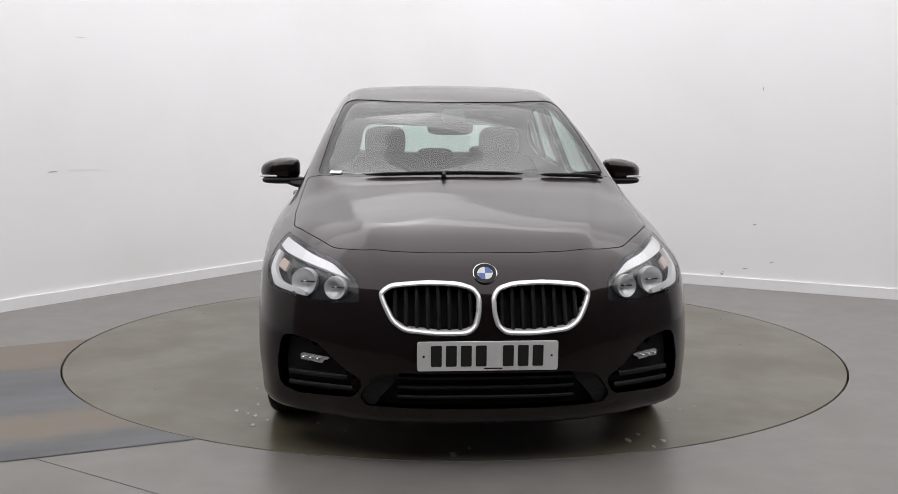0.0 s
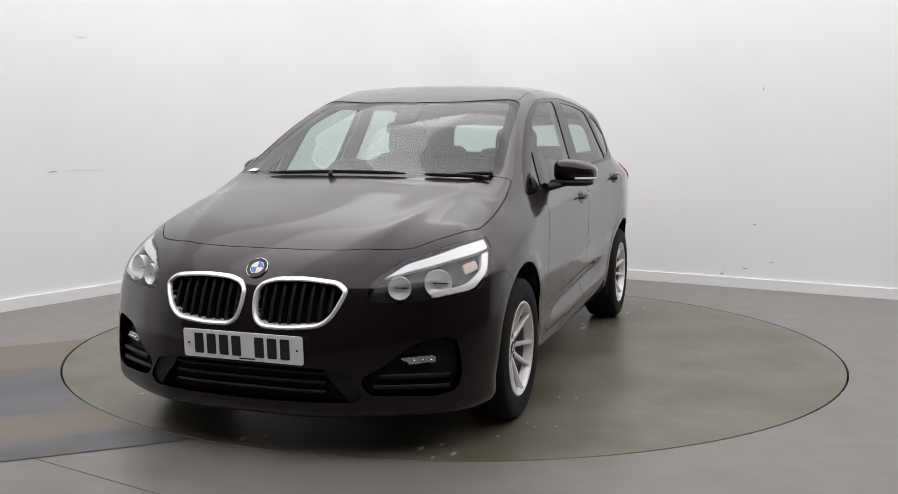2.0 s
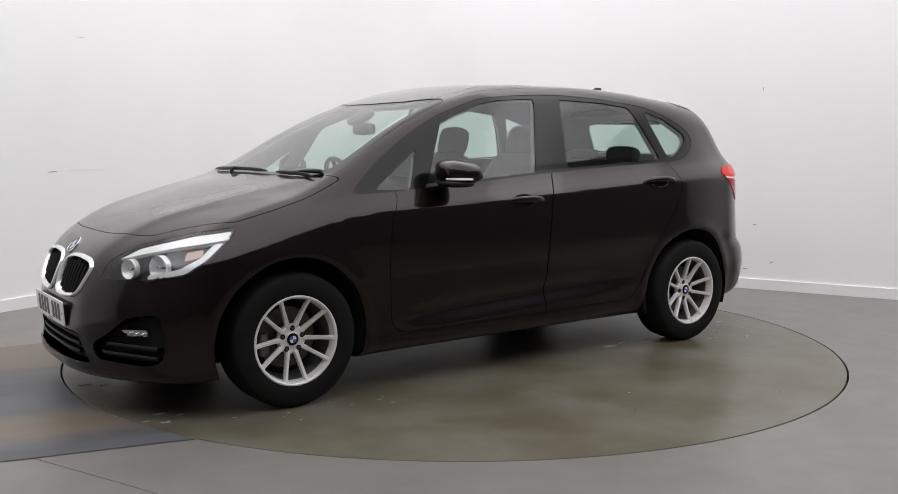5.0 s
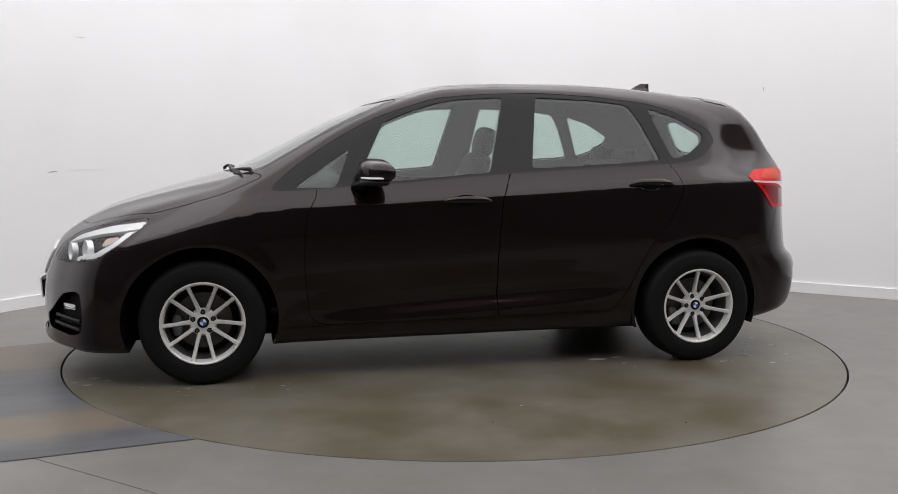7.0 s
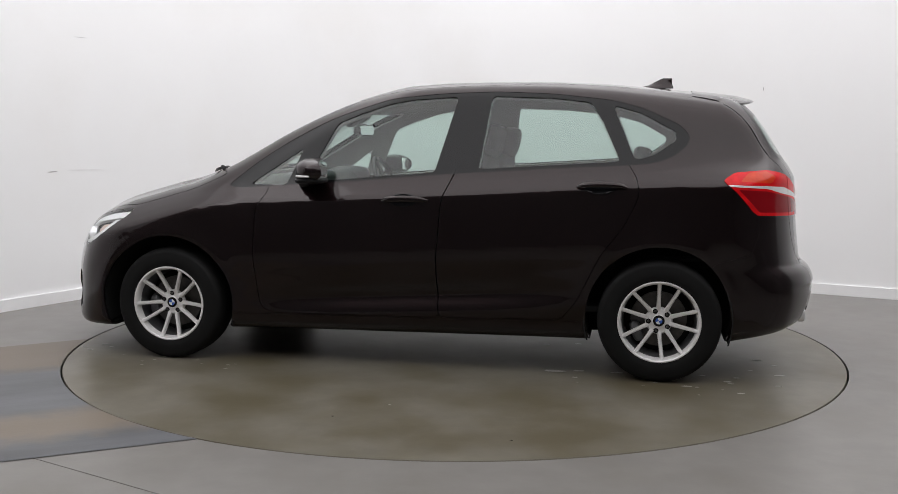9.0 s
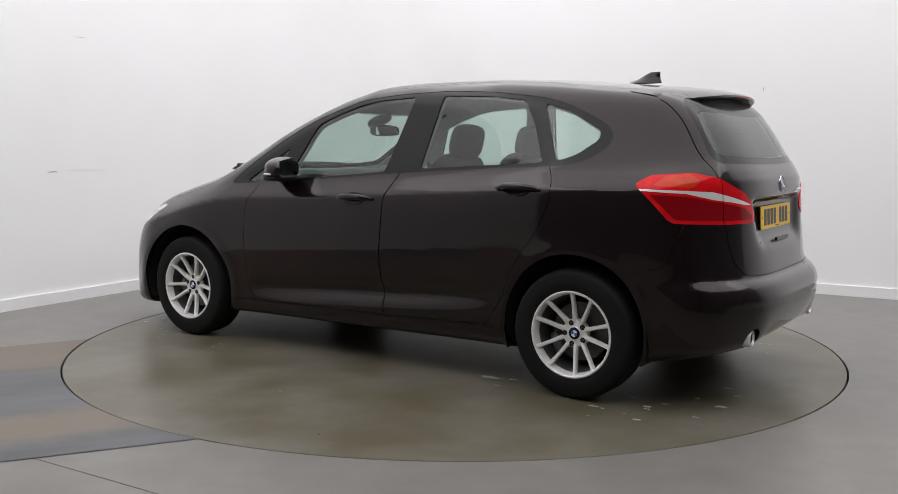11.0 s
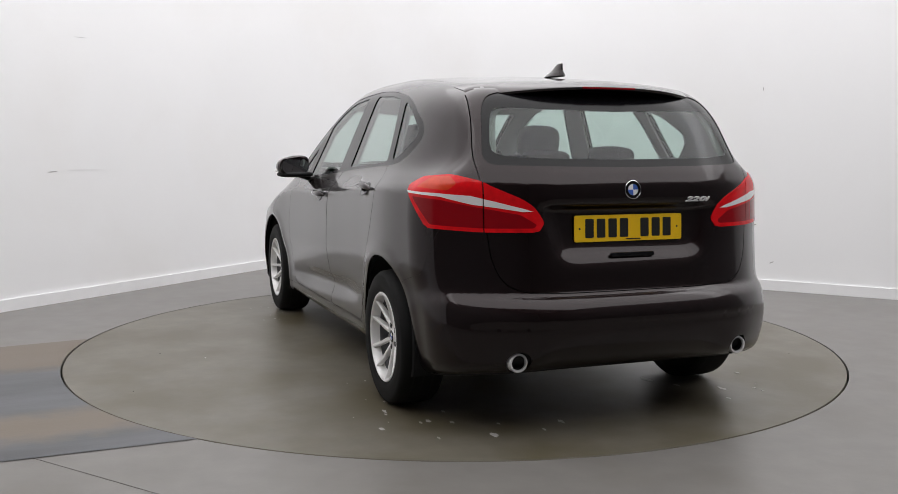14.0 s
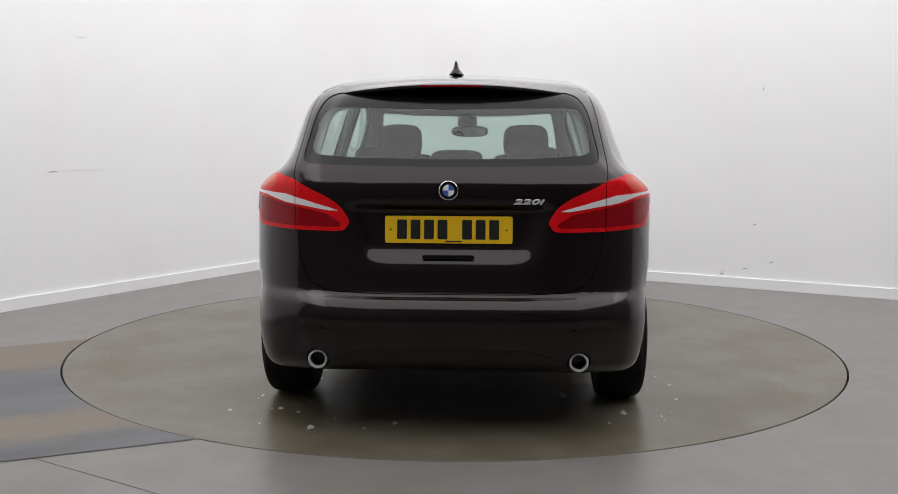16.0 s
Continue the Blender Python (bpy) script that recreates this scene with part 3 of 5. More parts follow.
def take(mesh, poly, view, where, grow=0.0, r=0.03):
    """Cuts the outline, seen from the side, top or end, out of a mesh: (piece, rest). where(v): the vertices that it may touch."""
    v, t = mesh
    s = distance_2d(v[:, AXES[view]], rounded(poly, r)) - grow
    ok = where(v)[t].all(1)
    touch = (v, t[ok])
    (piece, rest) = split(*touch, s)
    other = tidy(v, t[~ok])
    if len(other[1]):
        rest = (np.concatenate([rest[0], other[0]]), np.concatenate([rest[1], other[1] + len(rest[0])]))
    return piece, weld(rest)


def weld(mesh):
    v, t = mesh
    key = np.round(v / 1e-5).astype(np.int64)
    _, first, back = np.unique(key, axis=0, return_index=True, return_inverse=True)
    t = back.reshape(-1)[t]
    t = t[(t[:, 0] != t[:, 1]) & (t[:, 1] != t[:, 2]) & (t[:, 0] != t[:, 2])]
    return tidy(v[first], t)


def rim_edges(t):
    e = np.concatenate([t[:, [0, 1]], t[:, [1, 2]], t[:, [2, 0]]])
    _, first, count = np.unique(np.sort(e, 1), axis=0, return_index=True, return_counts=True)
    return e[first[count == 1]]


def mirrored(mesh):
    v, t = mesh
    return v * np.array([1, -1, 1]), t[:, ::-1]


def both(mesh):
    a, b = mesh, mirrored(mesh)
    return weld((np.concatenate([a[0], b[0]]), np.concatenate([a[1], b[1] + len(a[0])])))


def panel(name, mesh, material, parent, label="", depth=0.012, shift=0.0, smooth=True):
    """A sheet of the skin as one mesh object, with an edge turned inwards by depth; shift moves it along its normals."""
    v, t = mesh
    if not len(t):
        return None
    g, n2 = slope_of(v)
    nrm = g / np.sqrt(n2)[:, None]
    v = v + nrm * shift
    e = rim_edges(t)
    e = e[~((np.abs(v[e[:, 0], 1]) < 2e-4) & (np.abs(v[e[:, 1], 1]) < 2e-4))]
    k, m = len(v), len(e)
    out_n = np.cross(v[e[:, 1]] - v[e[:, 0]], nrm[e[:, 0]])
    out_n /= np.maximum(np.linalg.norm(out_n, axis=1), 1e-9)[:, None]
    verts = np.concatenate([v, v[e[:, 0]], v[e[:, 1]], v[e[:, 1]] - nrm[e[:, 1]] * depth, v[e[:, 0]] - nrm[e[:, 0]] * depth])
    norms = np.concatenate([nrm, out_n, out_n, out_n, out_n])
    i = np.arange(m) + k
    faces = t.tolist() + np.stack([i + m, i, i + 3 * m, i + 2 * m], 1).tolist()
    data = bpy.data.meshes.new(name)
    data.from_pydata(verts.tolist(), [], faces)
    data.polygons.foreach_set("use_smooth", np.ones(len(faces), bool))
    data.normals_split_custom_set_from_vertices(norms.tolist())
    data.materials.append(material)
    ob = new(name, data)
    ob.parent = parent
    return tagged(ob, label)

# ---------------------------------------------------------------- the car
car = new("car")
tagged(car, "dark brown metallic five-door compact people carrier on the turntable", "car")

left_side = lambda v: v[:, 1] > 0.5
DLO = [(1.016, 0.959), (0.804, 0.966), (0.562, 0.985), (0.32, 0.998), (-0.163, 1.039), (-0.766, 1.078), (-1.187, 1.098), (-1.307, 1.11), (-1.399, 1.149),
       (-1.463, 1.21), (-1.465, 1.255), (-1.423, 1.3), (-1.23, 1.391), (-1.079, 1.431), (-0.774, 1.467), (-0.467, 1.482), (-0.158, 1.472), (-0.004, 1.458),
       (0.115, 1.446), (0.269, 1.398), (0.422, 1.345), (0.575, 1.270), (0.726, 1.182), (0.858, 1.092)]
QUARTER_F = [(0.873, 0.979), (0.584, 1.177), (0.664, 0.977)]
WINDOW_F = [(0.403, 1.313), (0.269, 1.369), (0.115, 1.418), (-0.004, 1.440), (-0.262, 1.455), (-0.157, 1.052), (0.32, 1.012), (0.560, 0.998)]
WINDOW_R = [(-0.445, 1.457), (-0.774, 1.444), (-0.965, 1.421), (-1.035, 1.314), (-1.125, 1.115), (-0.389, 1.072)]
QUARTER_R = [(-1.079, 1.406), (-1.229, 1.361), (-1.40, 1.268), (-1.40, 1.225), (-1.300, 1.155), (-1.218, 1.127), (-1.190, 1.134)]
SCREEN = [(1.215, -0.3), (1.215, 0.1), (1.19, 0.35), (1.13, 0.57), (1.062, 0.692), (0.30, 0.582), (0.40, 0.3), (0.425, 0), (0.425, -0.3)]
SCREEN_IN = [(1.185, -0.3), (1.185, 0.1), (1.16, 0.35), (1.10, 0.56), (1.045, 0.645), (0.35, 0.540), (0.435, 0.3), (0.455, 0), (0.455, -0.3)]
BACK_GLASS = [(-0.3, 1.106), (0.0, 1.106), (0.4, 1.112), (0.625, 1.118), (0.578, 1.345), (0.535, 1.41), (0.40, 1.437), (0, 1.45), (-0.3, 1.45)]
BACK_IN = [(-0.3, 1.140), (0.0, 1.140), (0.42, 1.146), (0.588, 1.160), (0.572, 1.26), (0.540, 1.357), (0.30, 1.352), (0.0, 1.345), (-0.3, 1.345)]
TAILGATE = [(-0.3, 0.595), (0.3, 0.596), (0.50, 0.602), (0.576, 0.637), (0.618, 0.728), (0.632, 0.85), (0.655, 1.115), (0.630, 1.25), (0.610, 1.36), (0.59, 1.43), (0.56, 1.60), (-0.3, 1.6)]
HOOD = [(1.952, -0.3), (1.952, 0.0), (1.948, 0.2), (1.935, 0.34), (1.905, 0.45), (1.845, 0.575), (1.70, 0.685), (1.57, 0.755), (1.40, 0.765), (1.2, 0.757), (1.02, 0.738), (1.06, 0.70),
        (1.13, 0.585), (1.19, 0.36), (1.225, 0.1), (1.225, -0.3)]
KIDNEY = [(0.018, 0.64), (0.020, 0.575), (0.035, 0.525), (0.07, 0.500), (0.17, 0.497), (0.31, 0.511), (0.357, 0.545), (0.390, 0.61), (0.403, 0.652), (0.36, 0.684), (0.225, 0.696),
          (0.10, 0.690), (0.042, 0.672)]
DOOR_F = [(0.762, 0.945), (0.819, 0.846), (0.838, 0.606), (0.81, 0.32), (0.75, 0.276), (-0.19, 0.284), (-0.18, 0.60), (-0.207, 0.91), (-0.269, 1.055), (-0.3, 1.2), (0.6, 1.1), (0.77, 0.985)]
DOOR_R = [(-0.207, 0.91), (-0.18, 0.60), (-0.19, 0.284), (-0.84, 0.300), (-0.92, 0.40), (-1.035, 0.64), (-1.15, 0.79), (-1.222, 0.94), (-1.213, 1.03), (-1.15, 1.13), (-0.9, 1.25), (-0.3, 1.2), (-0.269, 1.055)]
SILL = [(0.98, 0.0), (0.97, 0.270), (-0.19, 0.278), (-0.95, 0.296), (-0.98, 0.0)]
ROOF = [(0.45, -0.3), (0.45, 0.0), (0.40, 0.30), (0.30, 0.565), (-0.3, 0.560), (-1.2, 0.548), (-1.60, 0.53), (-1.60, -0.3)]
BUMPER_F = [(2.4, 0.0), (2.4, 0.85), (1.80, 0.85), (1.74, 0.68), (1.62, 0.695), (1.56, 0.66), (1.5, 0.0)]
BUMPER_R = [(-2.4, 0.0), (-2.4, 0.86), (-1.87, 0.86), (-1.80, 0.66), (-1.60, 0.61), (-1.5, 0.0)]
GRILLE_LOW = [(-0.3, 0.362), (0.0, 0.362), (0.315, 0.362), (0.42, 0.345), (0.475, 0.265), (0.45, 0.232), (0.0, 0.226), (-0.3, 0.226)]
INTAKE = [(0.575, 0.40), (0.636, 0.451), (0.745, 0.472), (0.778, 0.458), (0.797, 0.353), (0.785, 0.265), (0.714, 0.245), (0.49, 0.258), (0.455, 0.322), (0.53, 0.362)]
front_corner = lambda p: np.stack([(p[:, 1] - p[:, 0]) * 0.7071, p[:, 2]], 1)
rear_corner = lambda p: np.stack([(p[:, 1] + p[:, 0]) * 0.7071, p[:, 2]], 1)
HEADLAMP = [(-1.124, 0.612), (-1.077, 0.690), (-0.944, 0.757), (-0.707, 0.814), (-0.562, 0.834), (-0.555, 0.792), (-0.608, 0.70), (-0.686, 0.635), (-0.841, 0.610), (-0.993, 0.601)]
TAILLAMP = [(-0.556, 1.022), (-0.64, 1.063), (-0.808, 1.076), (-0.928, 1.055), (-1.087, 0.985), (-1.137, 0.95), (-1.172, 0.879), (-1.158, 0.845), (-0.958, 0.846), (-0.70, 0.855)]


def cut_out(mesh, outline, view, where, r=0.03, gap=0.0):
    """A panel out of the skin, with a gap all round."""
    if callable(view):
        v, t = mesh
        ok = where(v)[t].all(1)
        s = distance_2d(view(v), rounded(outline, r))
        piece, rest = split(v, t[ok], s)
        other = tidy(v, t[~ok])
        rest = weld((np.concatenate([rest[0], other[0]]), np.concatenate([rest[1], other[1] + len(rest[0])])))
        if gap:
            piece, _ = split(*piece, distance_2d(view(piece[0]), rounded(outline, r)) + gap)
        return piece, rest
    piece, rest = take(mesh, outline, view, where, r=r)
    if gap:
        piece, _ = take(piece, outline, view, lambda v: np.ones(len(v), bool), grow=-gap, r=r)
    return piece, rest


skin = skin_mesh(0.022)
# wheel openings
for wx in (1.335, -1.335):
    ring = [(wx + 0.372 * math.cos(a * math.pi / 24), 0.322 + 0.372 * math.sin(a * math.pi / 24)) for a in range(48)]
    _, skin = take(skin, ring, "side", left_side, r=0.01)
liner_base = skin
screen, skin = take(skin, SCREEN, "top", lambda v: (v[:, 2] > 1.0) & (v[:, 1] < 0.74) & (v[:, 0] > 0.15), r=0.05)
trim, skin = take(skin, DLO, "side", lambda v: (v[:, 1] > 0.45) & (v[:, 2] > 0.9), r=0.06)
panes = []
for outline in (QUARTER_F, WINDOW_F, WINDOW_R, QUARTER_R):
    p, trim = take(trim, outline, "side", left_side, r=0.018)
    panes.append(p)
back_glass, skin = take(skin, BACK_GLASS, "end", lambda v: v[:, 0] < -1.5, r=0.05)
tail_lamp, skin = cut_out(skin, TAILLAMP, rear_corner, lambda v: (v[:, 0] < -1.4) & (v[:, 2] > 0.8) & (v[:, 2] < 1.15), 0.02)
head_lamp, skin = cut_out(skin, HEADLAMP, front_corner, lambda v: (v[:, 0] > 1.4) & (v[:, 1] > 0.3), 0.02)
tail_lamp, head_lamp = refine(tail_lamp, 2), refine(head_lamp, 2)
tail, skin_ahead = split(*skin, skin[0][:, 0] + 1.60 + 0.10 * skin[0][:, 1] ** 2)
tailgate, tail_rest = cut_out(tail, TAILGATE, "end", lambda v: v[:, 0] < -1.4, 0.04, 0.0035)
skin = weld((np.concatenate([skin_ahead[0], tail_rest[0]]), np.concatenate([skin_ahead[1], tail_rest[1] + len(skin_ahead[0])])))
hood, skin = cut_out(skin, HOOD, "top", lambda v: (v[:, 2] > 0.68) & (v[:, 0] > 0.9) & (v[:, 1] < 0.82), 0.03, 0.0035)
kidney, skin = take(skin, KIDNEY, "end", lambda v: v[:, 0] > 1.8, r=0.05)
kidney_hole, kidney_ring = take(kidney, KIDNEY, "end", lambda v: v[:, 0] > 1.8, grow=-0.017, r=0.05)
door_f, skin = cut_out(skin, DOOR_F, "side", left_side, 0.03, 0.0032)
door_r, skin = cut_out(skin, DOOR_R, "side", left_side, 0.03, 0.0032)
sill, skin = cut_out(skin, SILL, "side", left_side, 0.01, 0.002)
_, skin = take(skin, [(0.532 + 0.050 * math.cos(a * math.pi / 12), 0.324 + 0.048 * math.sin(a * math.pi / 12)) for a in range(24)], "end", lambda v: v[:, 0] < -1.8, r=0.005)
grille_low, skin = take(skin, GRILLE_LOW, "end", lambda v: v[:, 0] > 1.8, r=0.02)
intake, skin = take(skin, INTAKE, "end", lambda v: v[:, 0] > 1.6, r=0.025)
under, skin = split(*skin, skin[0][:, 2] - belly(skin[0][:, 0]) - 0.010)
bumper_f, skin = cut_out(skin, BUMPER_F, "side", lambda v: v[:, 0] > 1.4, 0.02, 0.0015)
bumper_r, skin = cut_out(skin, BUMPER_R, "side", lambda v: v[:, 0] < -1.4, 0.02, 0.0015)
roof, skin = cut_out(skin, ROOF, "top", lambda v: (v[:, 2] > 1.3) & (v[:, 1] < 0.62), 0.02, 0.002)
wing, quarter = split(*skin, 0.75 - skin[0][:, 0])

panel("bonnet", both(hood), paint, car)
panel("roof", both(roof), paint, car)
panel("tailgate", both(tailgate), paint, car)
panel("front_bumper", both(bumper_f), paint, car)
panel("rear_bumper", both(bumper_r), paint, car)
# printed black borders; the rear one's deep top stands for the spoiler's shade
screen_in, screen_frit = take(screen, SCREEN_IN, "top", lambda v: np.ones(len(v), bool), r=0.09)
back_in, back_frit_shade = take(back_glass, BACK_IN, "end", lambda v: np.ones(len(v), bool), r=0.06)
pane = panel("windscreen", both(screen_in), screen_glass, car, "clear green-tinted windscreen", depth=0.005, shift=-0.003)
panel("screen_border", both(screen_frit), gloss_black, pane, "black border along the edge of the glass", depth=0.005, shift=-0.003)
pane = panel("rear_window", both(back_in), cabin_glass, car, "green-tinted rear window", depth=0.005, shift=-0.003)
panel("window_border", both(back_frit_shade), gloss_black, pane, "black border along the edge of the glass", depth=0.005, shift=-0.003)
panel("underbody", both(under), void_black, car)
panel("lower_grille", both(grille_low), void_black, car, "black lower air intake", depth=-0.058, shift=-0.06)
doors = {}
for s, flip in ((1, lambda m: m), (-1, mirrored)):
    panel("front_wing", flip(wing), paint, car)
    panel("rear_quarter_panel", flip(quarter), paint, car)
    doors[("front_door", s)] = panel("front_door", flip(door_f), paint, car)
    doors[("rear_door", s)] = panel("rear_door", flip(door_r), paint, car)
    panel("sill", flip(sill), paint, car)
    surround = panel("window_surround", flip(trim), gloss_black, car, "gloss black window surround", shift=-0.002)
    for nm, p in zip(("front_quarter_glass", "front_door_glass", "rear_door_glass", "rear_quarter_glass"), panes):
        panel(nm, flip(p), cabin_glass, surround, "green-tinted side glass", depth=0.004, shift=-0.006)
    panel("grille_back", flip(kidney_hole), void_black, car, shift=-0.05, depth=-0.045)
    panel("intake", flip(intake), void_black, car, "black corner air intake", shift=-0.05, depth=-0.048)


def wheel():
    w = new("wheel")
    tyre = part("tyre", lathe([(0.204, -0.095), (0.218, -0.105), (0.258, -0.108), (0.294, -0.100), (0.307, -0.085), (0.311, -0.05), (0.311, 0.05), (0.307, 0.085), (0.300, 0.094), (0.294, 0.100),
                               (0.285, 0.1045), (0.278, 0.1045), (0.262, 0.1085), (0.240, 0.107), (0.228, 0.1065), (0.222, 0.104), (0.212, 0.103), (0.204, 0.095)], 72, closed=True), rubber, w, "black rubber road tyre", True)
    for r in (-0.045, 0.0, 0.045):
        part("tread_groove", lathe([(0.3112, r - 0.004), (0.3118, r), (0.3112, r + 0.004)], 72), void_black, tyre)
    part("rim", lathe([(0.209, 0.097), (0.2075, 0.102), (0.202, 0.1035), (0.196, 0.100), (0.192, 0.088), (0.187, 0.060)], 72), alloy, w, "silver alloy rim", True)
    part("rim_barrel", lathe([(0.187, 0.060), (0.181, 0.02), (0.177, -0.09), (0.206, -0.098)], 60), barrel_alloy, w, "", True)
    part("brake_disc", lathe([(0.02, -0.022), (0.142, -0.022), (0.142, -0.010), (0.02, -0.010)], 40), steel, w, "", True)
    part("brake_caliper", puff(0.11, 0.055, 0.06, pose(0.125, 0.02, 0.0, 0, 0, 90), 4, 14), barrel_alloy, w, "", True)
    part("wheel_back", lathe([(0.0, -0.05), (0.175, -0.05)], 40), void_black, w)
    for k in range(10):                                       # five pairs of spokes that part towards the rim
        mid, lean = math.radians(90 + 72 * (k // 2)), (1 if k % 2 else -1)
        bm, rows = bmesh.new(), []
        for r, off, half, z, th in ((0.036, 18.5, 0.0135, 0.050, 0.03), (0.058, 18.0, 0.0125, 0.058, 0.03), (0.095, 16.8, 0.0105, 0.068, 0.028), (0.140, 15.8, 0.0098, 0.079, 0.026), (0.178, 15.4, 0.0105, 0.092, 0.024), (0.199, 15.2, 0.0115, 0.1005, 0.022)):
            a = mid + lean * math.radians(off)
            c, e = math.cos(a), math.sin(a)
            profile = ((-half, z - 0.010), (-half * 0.55, z - 0.001), (half * 0.55, z - 0.001), (half, z - 0.010), (half * 0.8, z - th), (-half * 0.8, z - th))
            rows.append([bm.verts.new((r * c - v * e, r * e + v * c, h)) for v, h in profile])
        for p, q in zip(rows, rows[1:]):
            for i in range(6):
                bm.faces.new((p[i], p[(i + 1) % 6], q[(i + 1) % 6], q[i]))
        bm.faces.new(rows[0][::-1])
        bm.faces.new(rows[-1])
        bmesh.ops.recalc_face_normals(bm, faces=bm.faces[:])
        part("spoke", bm, alloy, w, "", True)
    for k in range(5):
        a = math.radians(-90 + 72 * k)
        hole = part("bolt_hole", lathe([(0, 0.0545), (0.0110, 0.0550), (0.0130, 0.0560)], 16, pose(0.052 * math.cos(a), 0.052 * math.sin(a), 0.0005)), void_black, w)
        part("wheel_bolt", lathe([(0, 0.0590), (0.0055, 0.0590), (0.0070, 0.0560)], 6, pose(0.052 * math.cos(a), 0.052 * math.sin(a), 0.0005)), steel, hole)
    part("hub", lathe([(0, 0.056), (0.030, 0.056), (0.036, 0.0545), (0.062, 0.054), (0.069, 0.046), (0.070, 0.03), (0.0, 0.02)], 40), alloy, w, "", True)
    cap = part("hub_cap", lathe([(0, 0.0615), (0.026, 0.0605), (0.029, 0.058), (0.029, 0.05)], 32), gloss_black, w, "round hub badge", True)
    part("cap_ring", lathe([(0.0285, 0.057), (0.0300, 0.0605), (0.0320, 0.0590), (0.0330, 0.055)], 32), alloy, cap, "", True)
    for k in range(4):
        pts = [(0, 0)] + [(0.017 * math.cos(math.radians(90 * k + 90 * i / 5)), 0.017 * math.sin(math.radians(90 * k + 90 * i / 5))) for i in range(6)]
        part("cap_quarter", prism(pts, 0.0008, pose(0, 0, 0.0612)), badge_blue if k % 2 else badge_white, cap)
    return w


first = wheel()
first.parent = car
first.matrix_basis = pose(1.335, 0.775, 0.3115, -90, 0, 0)
for x, y, turn in ((-1.335, 0.775, -90), (1.335, -0.775, 90), (-1.335, -0.775, 90)):
    copy_thing(first, pose(x, y, 0.3115, turn, 0, 0) @ pose(0, 0, 0, 0, 0, 21 if x < 0 else 0))



# ---------------------------------------------------------------- finer parts of the car
everywhere = lambda v: np.ones(len(v), bool)


def on_skin(x, y, z, toward):
    """The place on the skin met from (x, y, z) along toward, and the normal there."""
    p, d = np.array([[x, y, z]], float), np.array(toward, float)
    k = np.linspace(-0.6, 0.6, 1201)
    f = shell(p + k[:, None] * d)
    i = np.nonzero((f[:-1] > 0) & (f[1:] <= 0))[0][0]
    q = settle(p + k[i] * d, 3)
    g, n2 = slope_of(q)
    return Vector(q[0]), Vector(g[0] / math.sqrt(n2[0]))


def stand_off(place, normal, lift=0.0, up=(0, 0, 1)):
    """A pose whose z axis leaves the skin and whose y axis points up along it."""
    n, u = normal.normalized(), Vector(up)
    xa = u.cross(n).normalized()
    ya = n.cross(xa)
    return Matrix.Translation(place + n * lift) @ Matrix((xa, ya, n)).transposed().to_4x4()


def rounded_box(w, h, r, n=5):
    out = []
    for cx, cy, a0 in ((w / 2 - r, h / 2 - r, 0), (-w / 2 + r, h / 2 - r, 90), (-w / 2 + r, -h / 2 + r, 180), (w / 2 - r, -h / 2 + r, 270)):
        out += [(cx + r * math.cos(math.radians(a0 + 90 * i / n)), cy + r * math.sin(math.radians(a0 + 90 * i / n))) for i in range(n + 1)]
    return out


def bezel(parent, name, m, r, mats):
    """A round badge: bright rim, dark ring, four coloured quarters."""
    rim = part(name, lathe([(0, 0.0), (r, 0.0), (r, 0.004), (r * 0.95, 0.0055), (r * 0.92, 0.004), (0, 0.004)], 40, m), mats[0], parent, "round badge with blue and white quarters", True)
    part("dark_ring", lathe([(r * 0.62, 0.0042), (r * 0.92, 0.0048), (r * 0.92, 0.003), (r * 0.62, 0.003)], 40, m, True), mats[1], rim, "", True)
    for k in range(4):
        pts = [(0, 0)] + [(r * 0.60 * math.cos(math.radians(90 * k + 90 * i / 6)), r * 0.60 * math.sin(math.radians(90 * k + 90 * i / 6))) for i in range(7)]
        part("quarter", prism(pts, 0.0012, m @ pose(0, 0, 0.004)), mats[3] if k % 2 else mats[2], rim)
    return rim


# badges on the nose and the tailgate
p, n = on_skin(2.04, 0.0, 0.716, (-0.8, 0, -0.4))
bezel(car, "front_badge", stand_off(p, n, 0.0), 0.046, (chrome, gloss_black, badge_blue, badge_white))
p, n = on_skin(-2.3, 0.0, 1.014, (1, 0, 0))
bezel(car, "rear_badge", stand_off(p, n, 0.0), 0.039, (chrome, gloss_black, badge_blue, badge_white))


